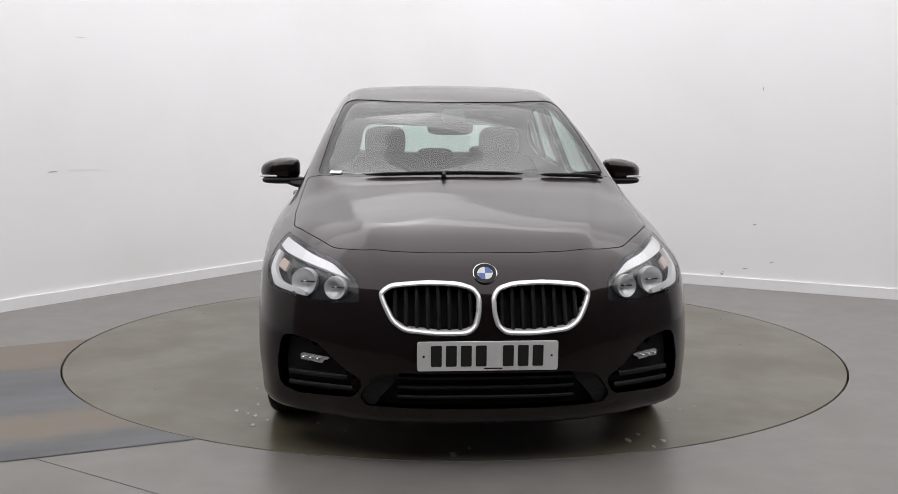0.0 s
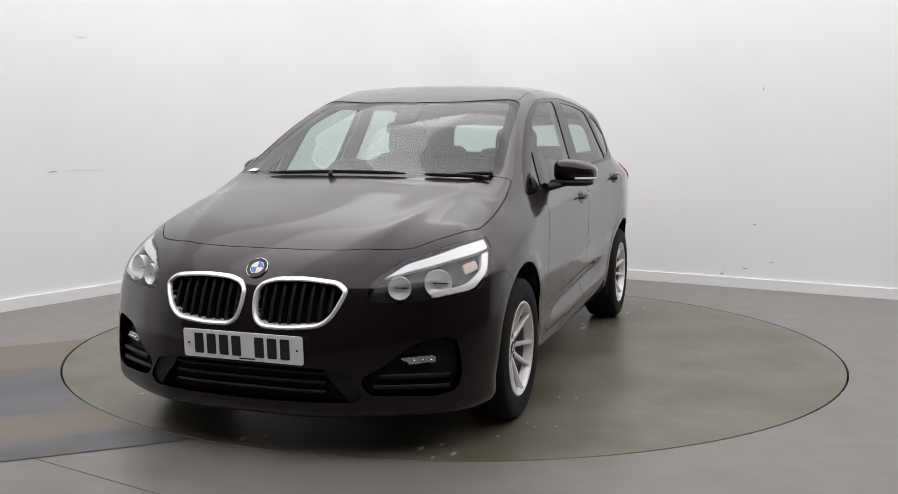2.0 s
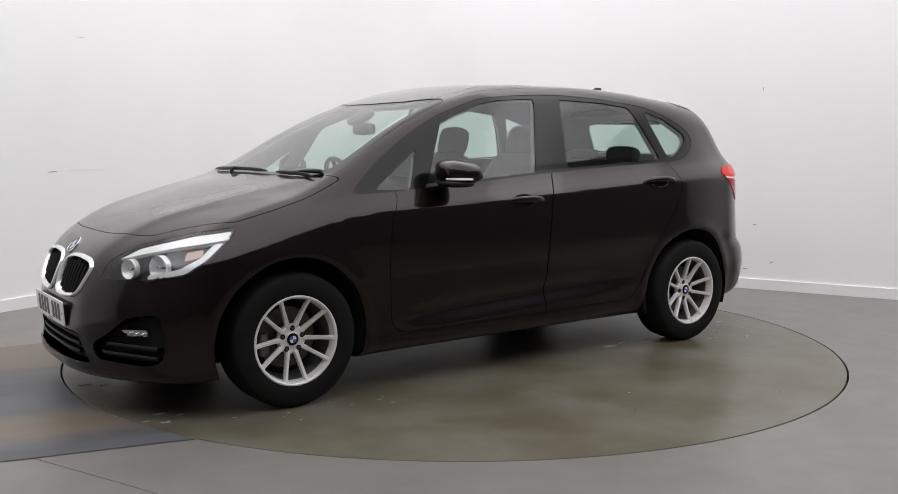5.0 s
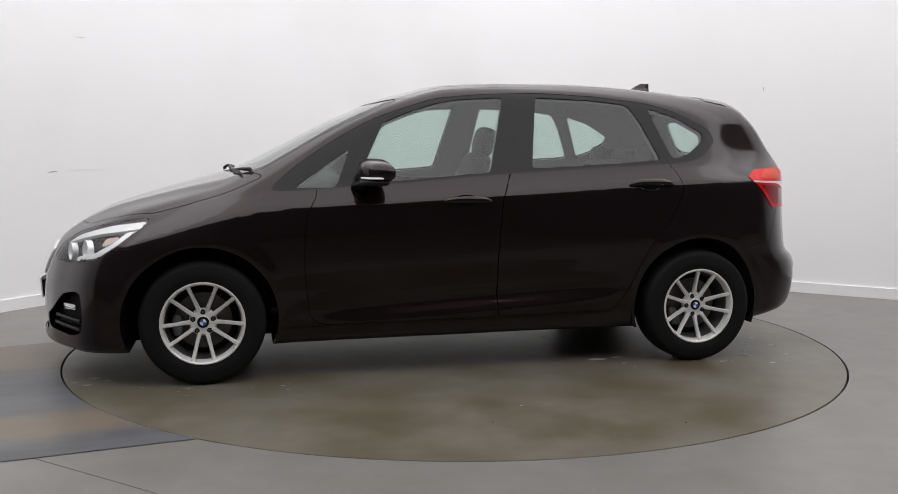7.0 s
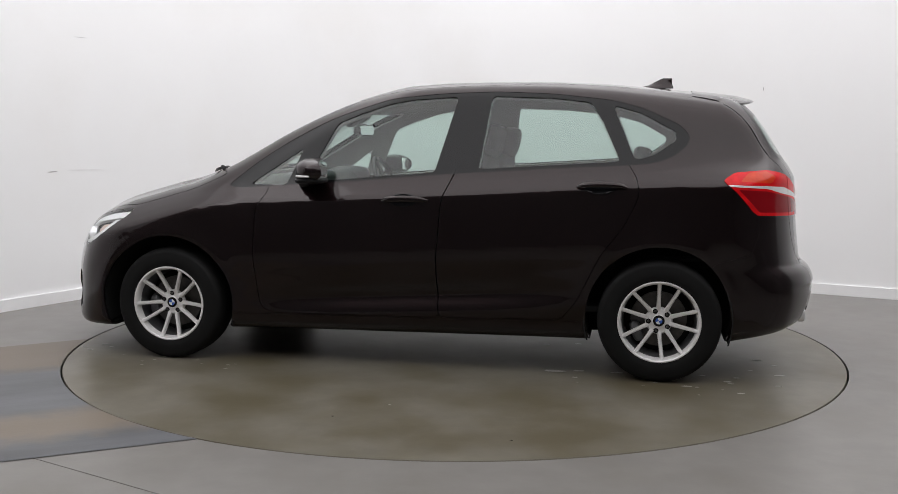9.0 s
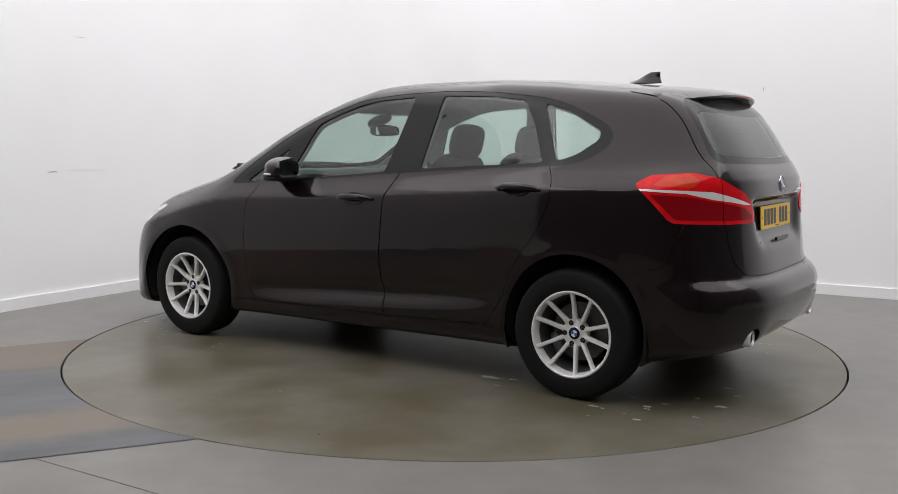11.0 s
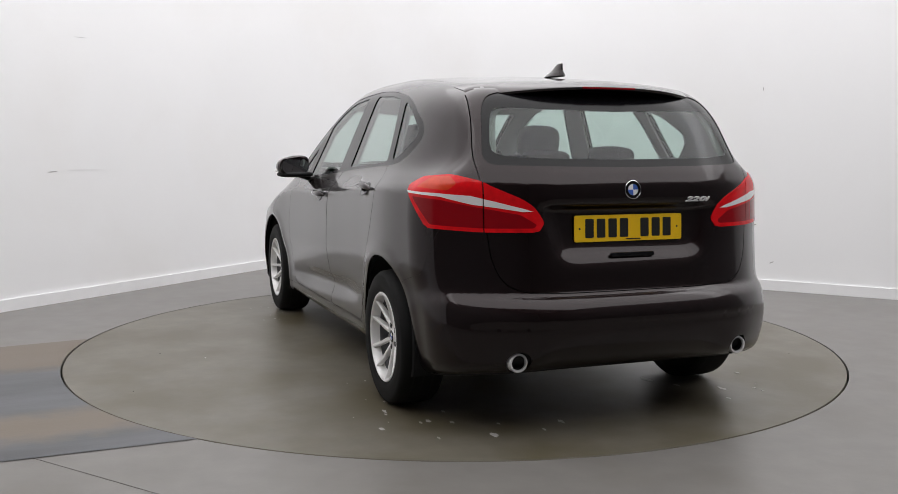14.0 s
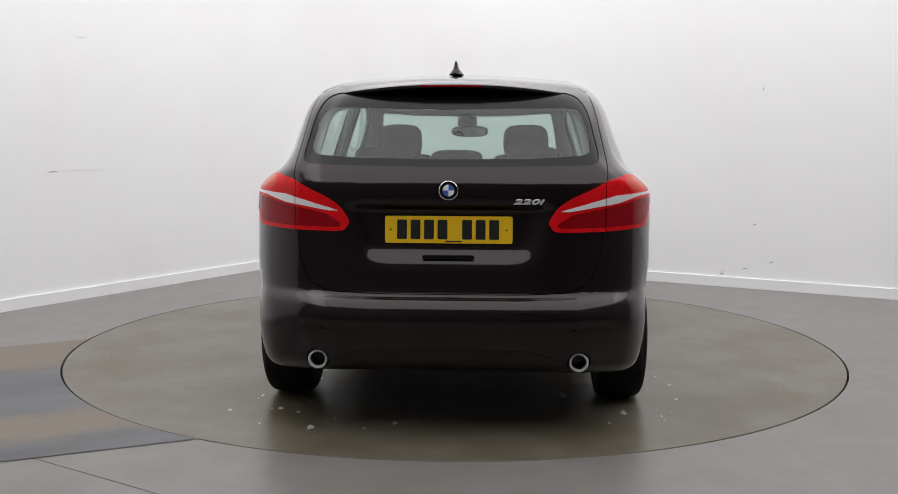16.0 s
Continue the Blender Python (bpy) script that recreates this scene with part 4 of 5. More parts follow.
def number_plate(name, x, z, lean, face, turn):
    """A plate with its characters as plain bars."""
    m = pose(x, 0, z, 0, 0, turn) @ pose(0, 0, 0, 90 - lean, 0, 0)
    base = part(name, prism(rounded_box(0.52, 0.111, 0.009), 0.006, m, 0.001), face, car, "plate with a row of dark bars")
    for cx in (-0.190, -0.135, -0.080, -0.025, 0.075, 0.130, 0.185):
        part("bar", prism(rounded_box(0.040, 0.079, 0.004, 2), 0.0012, m @ pose(cx, 0.001, 0.0058)), plate_black, base)
    part("maker_line", prism(rounded_box(0.07, 0.005, 0.002, 2), 0.001, m @ pose(0.02, -0.047, 0.0058)), plate_black, base)
    for cx in (-0.236, 0.236):
        part("screw_cap", lathe([(0, 0.0022), (0.004, 0.0015), (0.0045, 0)], 12, m @ pose(cx, 0, 0.006)), plate_black, base)
    return base


number_plate("front_number_plate", 2.158, 0.428, -4, plate_white, 90)
part("plate_holder", prism(rounded_box(0.50, 0.095, 0.01), 0.03, pose(2.128, 0, 0.428, 0, 0, 90) @ pose(0, 0, 0, 94, 0, 0)), black_plastic, car)
number_plate("rear_number_plate", -2.046, 0.853, 3, plate_yellow, -90)
part("tailgate_handle", prism(rounded_box(0.21, 0.018, 0.008), 0.012, pose(-2.077, 0, 0.745, 0, 0, -90) @ pose(0, 0, 0, 90, 0, 0), 0.003), gloss_black, car)

# model badge
text = bpy.data.curves.new("badge_text", "FONT")
text.body, text.size, text.extrude, text.offset, text.shear, text.space_character = "220i", 0.042, 0.0025, 0.0011, 0.25, 1.05
holder = bpy.data.objects.new("badge_text", text)
scene.collection.objects.link(holder)
letters = bpy.data.meshes.new_from_object(holder.evaluated_get(bpy.context.evaluated_depsgraph_get()))
bpy.data.objects.remove(holder)
letters.materials.append(lamp_silver)
p, n = on_skin(-2.3, -0.262, 0.962, (1, 0, 0))
model_badge = new("model_badge", letters)
model_badge.parent, model_badge.matrix_basis = car, stand_off(p, n, 0.003) @ Matrix.Diagonal((1.55, 0.72, 1, 1))
tagged(model_badge, "slanted chrome model lettering")

# grille surrounds, slats, lower grille bars
def kidney_ring(s):
    """A bright frame of rounded section that follows the nose."""
    line = rounded(KIDNEY, 0.05)
    line = line[np.linalg.norm(line - np.roll(line, 1, 0), axis=1) > 0.002]
    mid = line.mean(0)
    bm, rows, count = bmesh.new(), [], len(line)
    for i, (y, z) in enumerate(line):
        tangent = line[(i + 1) % count] - line[i - 1]
        tangent /= np.linalg.norm(tangent)
        inward = np.array([-tangent[1], tangent[0]])
        inward = inward if inward @ (mid - line[i]) > 0 else -inward
        ring = []
        for d, h in ((0.0, -0.03), (0.0, 0.004), (0.004, 0.010), (0.010, 0.0125), (0.015, 0.009), (0.0185, 0.001), (0.0195, -0.03)):
            q, nn = on_skin(2.4, max(y + inward[0] * d, 0.0), z + inward[1] * d, (-1, 0, 0))
            ring.append(bm.verts.new((q.x + h, s * q.y, q.z)))
        rows.append(ring)
    for i in range(count):
        a, b = rows[i], rows[(i + 1) % count]
        for k in range(6):
            bm.faces.new((a[k], a[k + 1], b[k + 1], b[k]))
    bmesh.ops.recalc_face_normals(bm, faces=bm.faces[:])
    part("grille_ring", bm, bright_chrome, car, "bright chrome grille surround", True)


for s in (1, -1):
    kidney_ring(s)
    for i in range(9):
        y = 0.058 + i * 0.040
        zs = [z for z in np.linspace(0.49, 0.70, 43) if distance_2d(np.array([[y, z]]), rounded(KIDNEY))[0] < -0.012]
        if len(zs) < 4:
            continue
        zs = np.linspace(zs[0], zs[-1], 7)
        bm, rows = bmesh.new(), []
        for z in zs:
            q, nn = on_skin(2.3, y, z, (-1, 0, 0))
            q.x -= 0.006
            rows.append([bm.verts.new((q.x + dx, s * (q.y + dy), q.z)) for dx, dy in ((-0.045, -0.008), (-0.006, -0.007), (0, 0), (-0.006, 0.007), (-0.045, 0.008))])
        for a, b in zip(rows, rows[1:]):
            for k in range(4):
                bm.faces.new((a[k], a[k + 1], b[k + 1], b[k]))
        bmesh.ops.recalc_face_normals(bm, faces=bm.faces[:])
        part("grille_slat", bm, black_plastic, car)


def bar_on_skin(name, y0, y1, z, sink, half, mat, parent=None, label="", ends=0.0):
    """A level bar that follows the nose from y0 to y1."""
    bm, rows = bmesh.new(), []
    for y in np.linspace(y0, y1, 15):
        q, nn = on_skin(2.4, abs(y), z + ends * abs(y), (-1, 0, 0))
        q.x -= sink
        rows.append([bm.verts.new((q.x + dx, y, q.z + dz)) for dx, dz in ((-0.04, half * 0.6), (-0.004, half), (0, half * 0.5), (0, -half * 0.5), (-0.004, -half), (-0.04, -half * 0.6))])
    for a, b in zip(rows, rows[1:]):
        for k in range(5):
            bm.faces.new((a[k], a[k + 1], b[k + 1], b[k]))
    bmesh.ops.recalc_face_normals(bm, faces=bm.faces[:])
    return part(name, bm, mat, parent or car, label, True)


for z in (0.338, 0.302, 0.266):
    bar_on_skin("lower_grille_bar", -0.33, 0.33, z, 0.022, 0.0065, black_plastic)
for s in (1, -1):
    bar_on_skin("intake_bar", s * 0.52, s * 0.75, 0.335, 0.018, 0.009, black_plastic, ends=-0.02)
    bar_on_skin("intake_bar", s * 0.50, s * 0.75, 0.300, 0.018, 0.009, black_plastic, ends=-0.03)
    bm, rows = bmesh.new(), []
    for z, y0, y1 in ((0.366, 0.315, 0.40), (0.32, 0.345, 0.435), (0.27, 0.39, 0.47), (0.225, 0.42, 0.50)):
        rows.append([])
        for y, sink in ((y0, 0.06), (y0, 0.018), (y1, 0.010), (y1, 0.06)):
            q, nn = on_skin(2.4, y, z, (-1, 0, 0))
            rows[-1].append(bm.verts.new((q.x - sink, s * q.y, q.z)))
    for a, b in zip(rows, rows[1:]):
        for k in range(3):
            bm.faces.new((a[k], a[k + 1], b[k + 1], b[k]))
    bmesh.ops.recalc_face_normals(bm, faces=bm.faces[:])
    part("intake_strut", bm, black_plastic, car)

# head lamps: a dark bowl, bright brow and hook, two round reflectors, a clear lens
BROW = [(-1.13, 0.60), (-1.13, 0.70), (-1.0, 0.86), (-0.5, 0.90), (-0.5, 0.79), (-0.57, 0.788), (-0.66, 0.772), (-0.76, 0.757), (-0.93, 0.722), (-1.07, 0.690)]
HOOK = [(-0.53, 0.775), (-0.560, 0.70), (-0.64, 0.60), (-0.87, 0.58), (-0.87, 0.637), (-0.72, 0.668), (-0.645, 0.715), (-0.612, 0.772)]
AMBER = [(-0.715, 0.705), (-0.715, 0.742), (-0.65, 0.755), (-0.645, 0.725)]
lamp_inner, _ = split(*head_lamp, distance_2d(front_corner(head_lamp[0]), rounded(HEADLAMP, 0.02)) + 0.012)
brow, _ = cut_out(lamp_inner, BROW, front_corner, everywhere, 0.01)
hook, _ = cut_out(lamp_inner, HOOK, front_corner, everywhere, 0.01)
amber, _ = cut_out(head_lamp, AMBER, front_corner, everywhere, 0.008)
for s, flip in ((1, lambda m: m), (-1, mirrored)):
    lamp = panel("headlamp", flip(head_lamp), lamp_bowl, car, "clear headlamp with a bright brow and two round reflectors", depth=-0.052, shift=-0.055)
    lens = panel("lens", flip(head_lamp), lens_clear, lamp, "clear plastic lens", depth=0.004, shift=-0.001)
    lens.visible_shadow = False
    panel("brow", flip(brow), lamp_silver, lamp, "bright silver brow", depth=0.02, shift=-0.010)
    panel("light_hook", flip(hook), lamp_silver, lamp, "bright silver hook", depth=0.02, shift=-0.009)
    panel("side_marker", flip(amber), lamp_amber, lamp, "pale amber side marker", depth=0.01, shift=-0.02)
    for (x, y, z), r in (((1.962, 0.567, 0.664), 0.045), ((1.859, 0.679, 0.678), 0.054)):
        q, nn = on_skin(x + 0.2, y + 0.2, z, (-0.7, -0.7, 0))
        aim = Vector((0.92, 0.38, 0.05)).normalized()
        q = q - nn * (0.014 + r * 0.30)
        m = stand_off(Vector((q.x, s * q.y, q.z)), Vector((aim.x, s * aim.y, aim.z)))
        bowl = part("reflector", lathe([(0.006, -0.020), (r * 0.45, -0.016), (r * 0.75, -0.006), (r * 0.93, 0.006), (r * 0.97, 0.009), (r * 0.99, 0.004), (r * 0.99, -0.02)], 36, m), reflector_silver, lamp, "round bright reflector", True)
        part("bulb_shield", puff(0.016, 0.016, 0.02, m @ pose(0, 0, -0.008), 2.2, 12), satin_chrome, bowl, "", True)
        part("reflector_visor", box(r * 1.1, 0.005, 0.010, m @ pose(0.2 * r, 0, -0.008), 0.001, 1), gloss_black, bowl)

# fog lamps in the intakes
FOG = [(0.595, 0.394), (0.712, 0.400), (0.718, 0.372), (0.618, 0.368)]
fog, _ = cut_out(intake, FOG, "end", everywhere, 0.006)
for s, flip in ((1, lambda m: m), (-1, mirrored)):
    lamp = panel("fog_lamp", flip(fog), satin_chrome, car, "slim bright fog lamp", depth=0.03, shift=-0.022)
    panel("lens", flip(fog), lens_clear, lamp, depth=0.002, shift=-0.016).visible_shadow = False
    for k in (0.632, 0.660, 0.688):
        q, nn = on_skin(2.4, k, 0.382, (-1, 0, 0))
        part("fog_diode", puff(0.018, 0.016, 0.012, pose(q.x - 0.022, s * k, 0.382), 2.5, 10), chrome, lamp, "", True)

# tail lamps: light red above, a white streak, deep red below, parted where the tailgate opens
STREAK = [(-0.55, 1.004), (-0.766, 0.999), (-0.90, 0.992), (-1.0, 0.969), (-1.10, 0.941), (-1.135, 0.929), (-1.10, 0.928), (-1.0, 0.945), (-0.90, 0.958), (-0.766, 0.986), (-0.55, 0.997)]
LOWER = [(-0.50, 0.997), (-0.766, 0.986), (-0.90, 0.958), (-1.0, 0.945), (-1.10, 0.928), (-1.30, 0.87), (-1.30, 0.80), (-0.50, 0.80)]
DEEP = [(-0.612, 0.982), (-0.766, 0.973), (-0.90, 0.950), (-1.0, 0.934), (-1.09, 0.916), (-1.148, 0.876), (-1.14, 0.862), (-0.958, 0.862), (-0.72, 0.870)]
TURN = [(-0.63, 1.02), (-0.70, 1.062), (-0.80, 1.07), (-0.84, 1.04), (-0.80, 1.012)]
for s, flip in ((1, lambda m: m), (-1, mirrored)):
    for nm, keep in (("tail_lamp", -1), ("tailgate_lamp", 1)):
        half, _ = split(*tail_lamp, keep * (tail_lamp[0][:, 1] - 0.640) + 0.0022)
        streak, rest = cut_out(half, STREAK, rear_corner, everywhere, 0.003)
        low, high = cut_out(rest, LOWER, rear_corner, everywhere, 0.004)
        deep, low = cut_out(low, DEEP, rear_corner, everywhere, 0.01)
        turn_part, high = cut_out(high, TURN, rear_corner, everywhere, 0.01)
        base = panel(nm, flip(low), lamp_red, car, "glossy red tail lamp with a white streak", depth=0.03, shift=0.004)
        panel("upper_lens", flip(high), lamp_red, base, "", depth=0.03, shift=0.004)
        panel("deep_lens", flip(deep), lamp_dark_red, base, "deep red lens", depth=0.006, shift=0.0035)
        panel("light_streak", flip(streak), lamp_silver, base, "white streak", depth=0.02, shift=0.005)
        if nm == "tail_lamp":
            panel("turn_lens", flip(turn_part), lamp_amber_red, base, "orange-red lens", depth=0.02, shift=0.004)

# exhaust pipes
for s in (1, -1):
    pipe = part("exhaust_pipe", lathe([(0.029, -0.10), (0.029, 0.010), (0.032, 0.016), (0.038, 0.015), (0.041, 0.008), (0.041, -0.10)], 36, pose(-2.096, s * 0.532, 0.324, 0, -90, 0)), bright_chrome, car, "round chrome exhaust pipe", True)
    part("pipe_inside", lathe([(0.0, -0.08), (0.0285, -0.08), (0.0285, 0.006)], 30, pose(-2.096, s * 0.532, 0.324, 0, -90, 0)), void_black, pipe)

# roof spoiler over the rear window
bm, rows = bmesh.new(), []
for y in np.linspace(-0.585, 0.585, 41):
    e = abs(y) / 0.585
    tip_x, tip_z = -1.835 + 0.20 * e ** 3, 1.451 - 0.045 * e ** 2
    q, nn = on_skin(-1.50 + 0.02 * e, y, 1.8, (0, 0, -1))
    q2, nn = on_skin(-1.60 + 0.02 * e, y, 1.8, (0, 0, -1))
    under_x, under_z = -1.66 + 0.05 * e ** 2, 1.430 - 0.03 * e ** 2
    lift = 0.003
    rows.append([bm.verts.new(c) for c in ((q.x, y, q.z + lift), (q2.x, y, q2.z + lift + 0.002), (tip_x * 0.6 + q2.x * 0.4, y, tip_z * 0.55 + q2.z * 0.45 + lift + 0.006), (tip_x + 0.012, y, tip_z + 0.004),
                                           (tip_x, y, tip_z - 0.003), (tip_x + 0.004, y, tip_z - 0.013), (tip_x * 0.5 + under_x * 0.5, y, under_z * 0.5 + tip_z * 0.5 - 0.014),
                                           (under_x, y, under_z - 0.022), (q2.x, y, q2.z - 0.02))])
for a, b in zip(rows, rows[1:]):
    for k in range(8):
        bm.faces.new((a[k], a[k + 1], b[k + 1], b[k]))
bm.faces.new(rows[0])
bm.faces.new(rows[-1][::-1])
bmesh.ops.recalc_face_normals(bm, faces=bm.faces[:])
spoiler = part("roof_spoiler", bm, paint, car, "", True)
part("brake_light", box(0.006, 0.26, 0.008, pose(-1.8325, 0, 1.443), 0.001, 1), lamp_dark_red, spoiler, "slim red high brake light")

# roof aerial
bm, rows = bmesh.new(), []
for h, x0, x1, w in ((-0.004, -1.215, -1.405, 0.036), (0.006, -1.228, -1.403, 0.030), (0.016, -1.265, -1.398, 0.020), (0.028, -1.290, -1.396, 0.013), (0.040, -1.312, -1.395, 0.010), (0.049, -1.330, -1.396, 0.007), (0.054, -1.345, -1.394, 0.004)):
    ring = []
    for i in range(20):
        a = 2 * math.pi * i / 20
        c, s = math.cos(a), math.sin(a)
        ring.append(bm.verts.new(((x0 + x1) / 2 + (x0 - x1) / 2 * c, w * s * (0.65 + 0.35 * (1 - max(c, 0) ** 2)), 1.530 + h)))
    rows.append(ring)
for a, b in zip(rows, rows[1:]):
    for i in range(20):
        bm.faces.new((a[i], a[(i + 1) % 20], b[(i + 1) % 20], b[i]))
bm.faces.new(rows[-1])
bmesh.ops.recalc_face_normals(bm, faces=bm.faces[:])
part("roof_aerial", bm, paint, car, "shark-fin aerial", True)


# door mirrors
def door_mirror(s):
    head = new("door_mirror")
    head.parent = car
    bm = puff(0.158, 0.210, 0.108, pose(0.480, s * 0.922, 1.060), 3.2, 28)
    for v in bm.verts:
        k = (v.co.x - 0.480) / 0.078
        out = (s * v.co.y - 0.920) / 0.1075
        if k > 0:                                             # the nose leans back and narrows
            v.co.z = 1.060 + (v.co.z - 1.060) * (1 - 0.22 * k * k)
        v.co.x -= 0.030 * max(out, 0) ** 2 + 0.012 * out
        v.co.z += 0.010 * (1 - out) * (v.co.z > 1.06) - 0.012 * max(out, 0) * (v.co.z > 1.06)
        if k < -0.72:
            v.co.x = 0.480 - 0.056 - 0.010 * out
    part("housing", bm, paint, head, "", True)
    m = pose(0.422, s * 0.915, 1.060, 90, 0, -90)
    part("mirror_glass", prism(rounded_box(0.160, 0.084, 0.032), 0.004, m @ pose(0, 0, 0.002)), mirror_silver, head, "mirror glass")
    part("lower_cover", puff(0.150, 0.226, 0.040, pose(0.482, s * 0.903, 1.008), 3.0, 24), black_plastic, head, "black plastic lower cover", True)
    part("arm", tube([(0.56, s * 0.80, 0.985), (0.55, s * 0.835, 0.992), (0.52, s * 0.875, 1.002)], [0.030, 0.026, 0.022], 12, 0.7), black_plastic, head, "", True)
    strip = [(0.480 + 0.071 * math.cos(a) - 0.030 * max(math.sin(a) * 0.1, 0), s * (0.918 + 0.106 * math.sin(a)), 1.030) for a in np.linspace(0.15, 1.9, 14)]
    part("indicator_strip", tube(strip, 0.006, 8), lamp_silver, head, "pale indicator strip", True)


door_mirror(1)
door_mirror(-1)

# door handles
for nm, hx, hz in (("front_door", -0.016, 0.907), ("rear_door", -1.037, 0.986)):
    for s in (1, -1):
        door = doors[(nm, s)]
        q, nn = on_skin(hx, 1.2, hz, (0, -1, 0))
        m = stand_off(Vector((q.x, s * q.y, q.z)), Vector((nn.x, s * nn.y, nn.z)))
        # a nearly flat black oval stands for the shaded hollow behind the handle
        bowl = part("handle_bowl", lathe([(0, 0.0008), (0.7, 0.0012), (0.93, 0.002), (1, 0.0)], 36, m @ pose(-0.01 * s, -0.002, 0) @ Matrix.Diagonal((0.078, 0.036, 1, 1))), gloss_black, door, "", True)
        pts = [(u, 0.004 - 0.006 * (u / 0.12) ** 2, 0.031 - 0.024 * (u / 0.125) ** 4) for u in np.linspace(-0.125, 0.125, 15)]
        bm = tube(pts, [0.004 + 0.013 * (1 - (abs(u) / 0.127) ** 2.5) ** 0.6 for u, _, _ in pts], 12, 0.55)
        bmesh.ops.transform(bm, matrix=m, verts=bm.verts[:])
        part("door_handle", bm, paint, door, "", True)

# wipers, cowl strip and windscreen furniture
def wiper(y0, y1, arm_y, arm_x):
    pts = []
    for y in np.linspace(y0, y1, 9):
        xx = 1.205 - 0.17 * abs(y) ** 2.4 - 0.012
        q, nn = on_skin(xx, y, 1.5, (0, 0, -1))
        pts.append(tuple(q + nn * 0.012))
    blade = part("wiper_blade", tube(pts, [0.003] + [0.007] * 7 + [0.003], 8, 1.3), black_plastic, car, "", True)
    mid = Vector(pts[4])
    q, nn = on_skin(arm_x, arm_y, 1.5, (0, 0, -1))
    part("wiper_arm", tube([tuple(q + nn * 0.004), tuple(q + nn * 0.014), tuple(q.lerp(mid, 0.5) + nn * 0.014), tuple(mid + Vector((0, 0, 0.006)))], [0.012, 0.011, 0.008, 0.006], 8), black_plastic, blade, "", True)


wiper(-0.46, 0.27, -0.10, 1.222)
wiper(0.36, 0.66, 0.655, 1.085)
sticker_p, sticker_n = on_skin(1.085, -0.600, 1.5, (0, 0, -1))
part("windscreen_sticker", prism(rounded_box(0.058, 0.028, 0.003), 0.001, stand_off(sticker_p, sticker_n, 0.001)), badge_white, car, "small white paper sticker")
mirror_in = part("interior_mirror", puff(0.05, 0.245, 0.072, pose(0.465, -0.016, 1.285, 0, -8, -6), 3.2, 22), dash_plastic, car, "", True)
part("mirror_glass", prism(rounded_box(0.215, 0.055, 0.02), 0.003, pose(0.439, -0.016, 1.283, 90, 0, -96)), mirror_silver, mirror_in)
part("sensor_cover", puff(0.16, 0.13, 0.055, pose(0.490, 0.0, 1.348, 0, 25, 0), 3.0, 18), dash_plastic, mirror_in, "", True)
part("mirror_stalk", tube([(0.49, 0, 1.345), (0.468, -0.01, 1.305)], 0.014, 8), dash_plastic, mirror_in, "", True)

# ---------------------------------------------------------------- inside the car
def front_seat(y):
    s = new("front_seat")
    s.parent = car
    part("seat_cushion", puff(0.52, 0.50, 0.17, pose(0.06, y, 0.52, 0, -6, 0), 4, 22), seat_cloth, s, "", True)
    part("backrest", puff(0.15, 0.50, 0.66, pose(-0.285, y, 0.83, 0, -18, 0), 4, 24), seat_cloth, s, "", True)
    part("headrest", puff(0.11, 0.255, 0.19, pose(-0.415, y, 1.215, 0, -14, 0), 3.6, 22), seat_cloth, s, "", True)
    for k in (-0.06, 0.06):
        part("headrest_post", tube([(-0.375, y + k, 1.08), (-0.405, y + k, 1.18)], 0.006, 8), chrome, s)


front_seat(0.36)
front_seat(-0.36)
bench = new("rear_seat")
bench.parent = car
part("bench_cushion", puff(0.50, 1.28, 0.17, pose(-0.80, 0, 0.55, 0, -5, 0), 5, 24), seat_cloth, bench, "", True)
part("bench_backrest", puff(0.16, 1.28, 0.62, pose(-1.13, 0, 0.80, 0, -16, 0), 5, 24), seat_cloth, bench, "", True)
for y, hgt in ((0.37, 0.105), (0.0, 0.085), (-0.37, 0.105)):
    part("headrest", puff(0.10, 0.25, hgt, pose(-1.235, y, 1.085 + hgt / 2, 0, -10, 0), 3.6, 20), seat_cloth, bench, "", True)
    for k in (-0.06, 0.06):
        part("headrest_post", tube([(-1.215, y + k, 1.06), (-1.23, y + k, 1.14)], 0.006, 8), chrome, bench)
dash = part("dashboard", puff(0.62, 1.42, 0.30, pose(0.86, 0, 0.875, 0, 6, 0), 5, 28), dash_plastic, car, "", True)
part("instrument_hood", puff(0.24, 0.36, 0.10, pose(0.66, -0.36, 1.005), 3, 18), dash_plastic, dash, "", True)
bm = bmesh.new()
ring, wheel_m = [], pose(0.40, -0.36, 0.945, 0, 0, 0) @ pose(0, 0, 0, 0, -66, 0)
for i in range(40):
    a = 2 * math.pi * i / 40
    ring.append([bm.verts.new(((0.180 + 0.015 * math.cos(b)) * math.cos(a), (0.180 + 0.015 * math.cos(b)) * math.sin(a), 0.015 * math.sin(b))) for b in [2 * math.pi * k / 10 for k in range(10)]])
for i in range(40):
    for k in range(10):
        bm.faces.new((ring[i][k], ring[(i + 1) % 40][k], ring[(i + 1) % 40][(k + 1) % 10], ring[i][(k + 1) % 10]))
bmesh.ops.recalc_face_normals(bm, faces=bm.faces[:])
bmesh.ops.transform(bm, matrix=wheel_m, verts=bm.verts[:])
steer = part("steering_wheel", bm, dash_plastic, car, "", True)
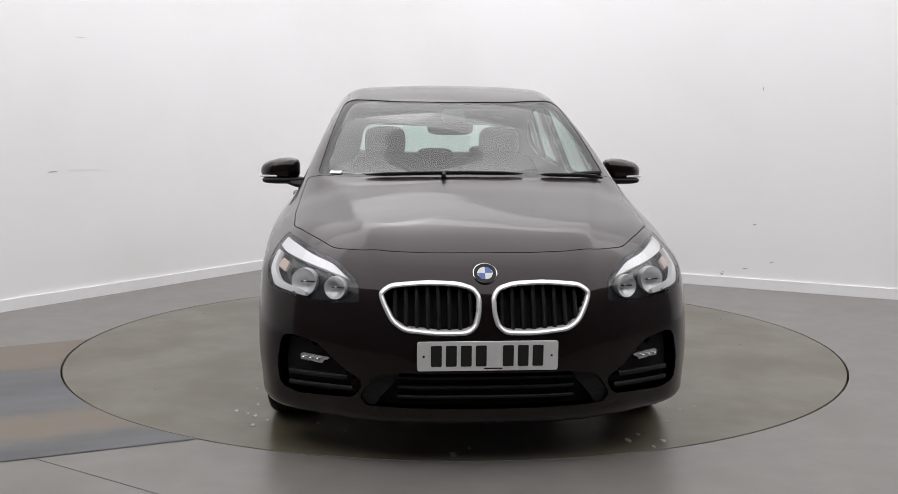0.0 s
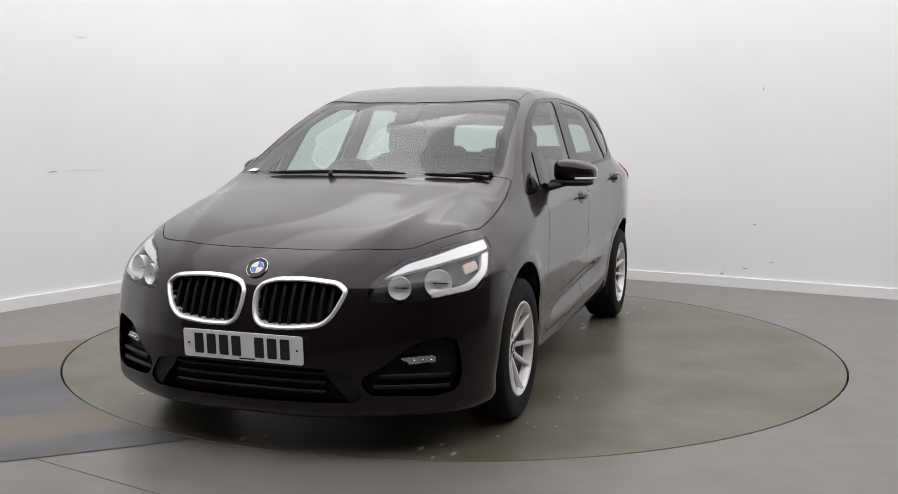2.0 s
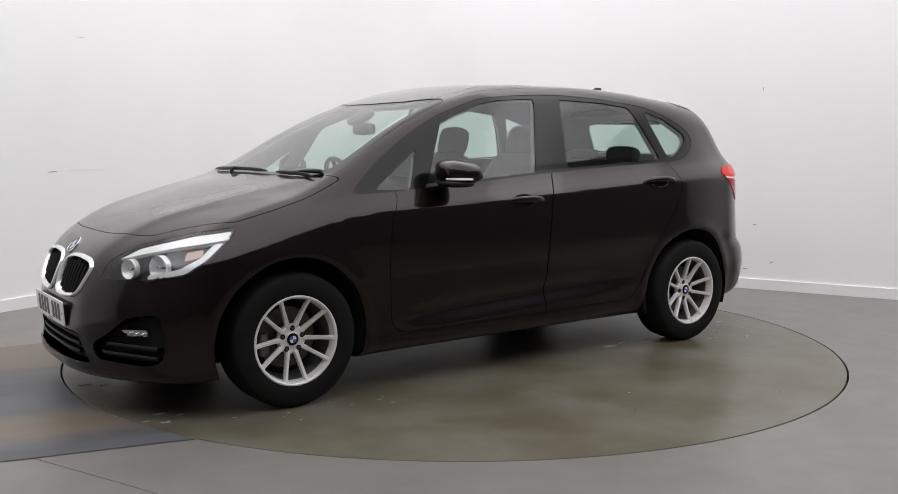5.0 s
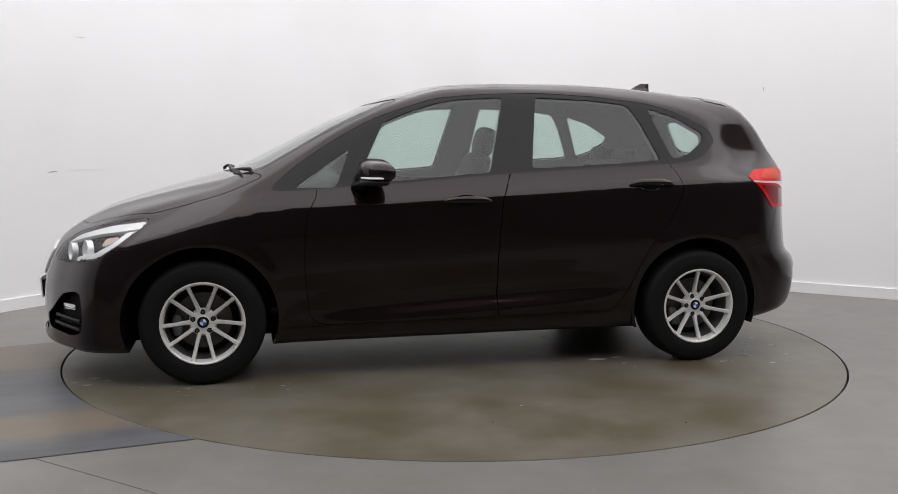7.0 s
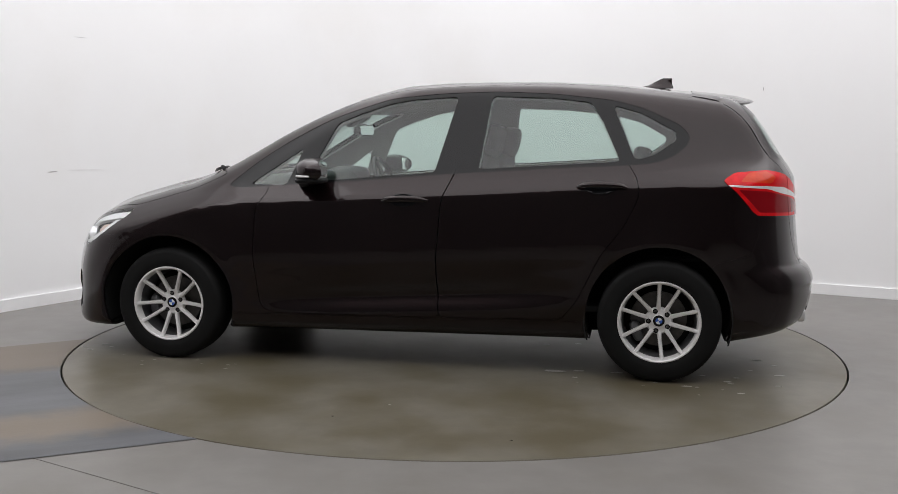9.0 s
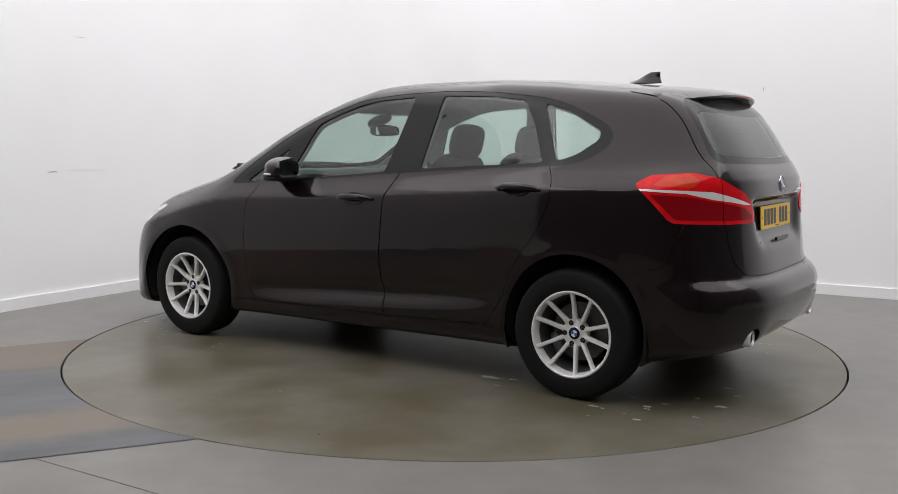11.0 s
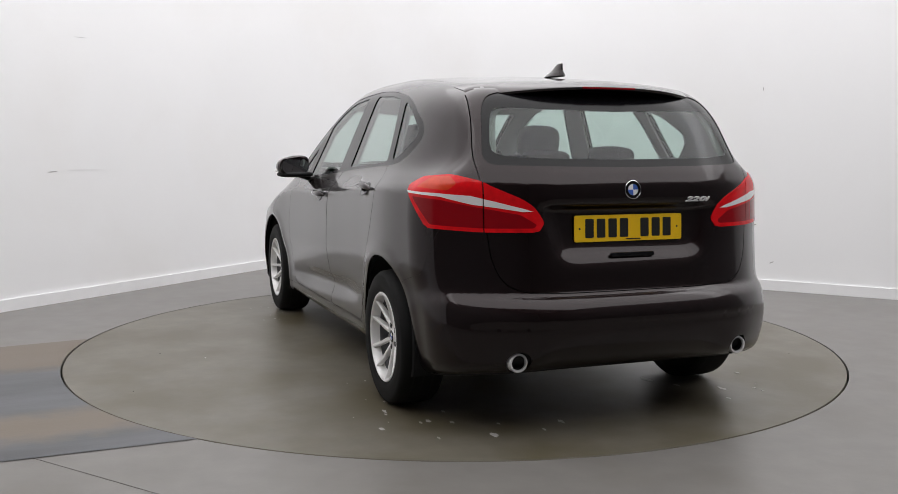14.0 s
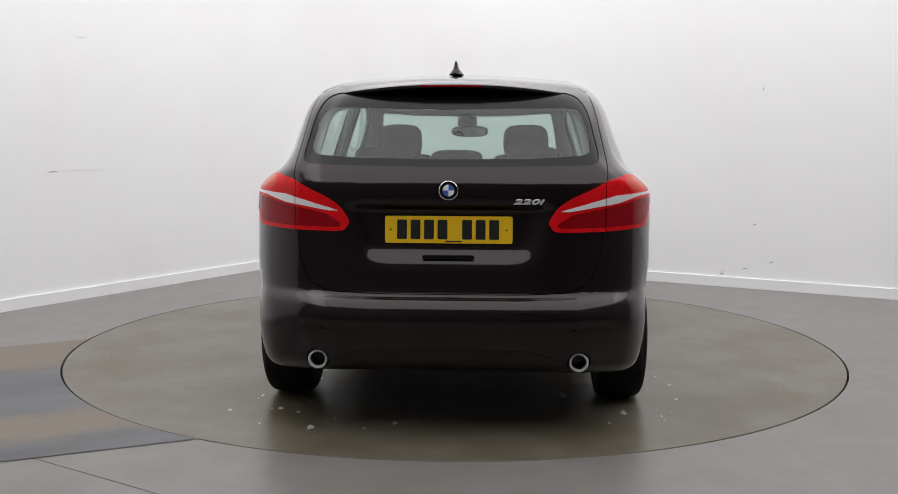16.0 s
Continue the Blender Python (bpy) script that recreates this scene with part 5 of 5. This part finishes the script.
part("airbag_boss", puff(0.14, 0.15, 0.05, wheel_m @ pose(0, 0, -0.015), 3, 16), dash_plastic, steer, "", True)
for a in (0, 180, 270):
    part("wheel_spoke", box(0.12, 0.035, 0.014, wheel_m @ pose(0, 0, 0, 0, 0, a + 90) @ pose(0.115, 0, -0.008), 0.004, 1), satin_chrome if a != 270 else dash_plastic, steer)
part("cabin_floor", box(2.6, 1.46, 0.03, pose(-0.3, 0, 0.34), 0.01, 1), dash_plastic, car)
part("parcel_shelf", box(0.62, 1.22, 0.02, pose(-1.60, 0, 0.985), 0.006, 1), seat_cloth, car)
part("boot_floor", box(0.8, 1.2, 0.02, pose(-1.62, 0, 0.60), 0.006, 1), seat_cloth, car)

# wheel housings
for x in (1.335, -1.335):
    for s in (1, -1):
        m = pose(x, s * 0.50, 0.322, -90 * s, 0, 0)
        bm = lathe([(0, 0.0), (0.384, 0.0), (0.384, 0.345), (0.376, 0.352)], 48, m)
        bmesh.ops.bisect_plane(bm, geom=bm.verts[:] + bm.edges[:] + bm.faces[:], plane_co=(0, 0, 0.20), plane_no=(0, 0, -1), clear_outer=True)
        part("wheel_housing", bm, void_black, car, "", True)

# black inner shell below, cloth lining above
lining_low, lining_high = split(*liner_base, liner_base[0][:, 2] - 1.0)
_, lining_high = take(lining_high, SCREEN, "top", lambda v: (v[:, 1] < 0.74) & (v[:, 0] > 0.15), grow=-0.025, r=0.05)
_, lining_high = take(lining_high, BACK_GLASS, "end", lambda v: v[:, 0] < -1.5, grow=-0.05, r=0.05)
for outline in (QUARTER_F, WINDOW_F, WINDOW_R, QUARTER_R):
    _, lining_high = take(lining_high, outline, "side", left_side, grow=-0.002, r=0.02)
_, lining_low = take(lining_low, WINDOW_F, "side", left_side, r=0.02)
_, lining_low = take(lining_low, QUARTER_F, "side", left_side, r=0.02)
_, lining_low = take(lining_low, KIDNEY, "end", lambda v: v[:, 0] > 1.8, grow=0.03)
_, lining_low = take(lining_low, GRILLE_LOW, "end", lambda v: v[:, 0] > 1.6, grow=0.02)
_, lining_low = take(lining_low, INTAKE, "end", lambda v: v[:, 0] > 1.5, grow=0.02)
_, lining_low = cut_out(lining_low, HEADLAMP, front_corner, lambda v: (v[:, 0] > 1.4) & (v[:, 1] > 0.3), 0.02)
panel("inner_shell", both(lining_low), void_black, car, depth=0.002, shift=-0.018)
panel("headlining", both(lining_high), lining_cloth, car, "grey cloth headlining and pillar trim", depth=0.010, shift=-0.030)


# the nose reaches a little further out, the tail a little less
def ease(a, b, v):
    u = np.clip((v - a) / (b - a), 0, 1)
    return u * u * (3 - 2 * u)


def overhang(co):
    x, z = co[:, 0], co[:, 2]
    return 0.030 * ease(1.48, 1.85, x) + 0.028 * ease(1.45, 1.85, -x) * (1 - ease(1.05, 1.32, z))


model_badge.matrix_basis = Matrix.Translation((0.028, 0, 0)) @ model_badge.matrix_basis
for ob in car.children_recursive:
    if ob.type == "MESH" and ob.matrix_basis == Matrix() and ob.parent.matrix_basis == Matrix() and (ob.parent == car or ob.parent.parent == car or ob.parent.parent.matrix_basis == Matrix()):
        co = np.empty(len(ob.data.vertices) * 3, np.float32)
        ob.data.vertices.foreach_get("co", co)
        co = co.reshape(-1, 3)
        co[:, 0] += overhang(co)
        ob.data.vertices.foreach_set("co", co.ravel())
        ob.data.update()


# ---------------------------------------------------------------- what turns
def motions():
    rows, base = [], []
    for t, a in TURNS:
        m = Matrix.Rotation(radians(a), 4, "Z")
        rows.append((t, m @ Matrix.Translation((CAR_X, CAR_Y, 0))))
        base.append((t, m))
    walk(car, rows)
    walk(turntable, base)


motions()
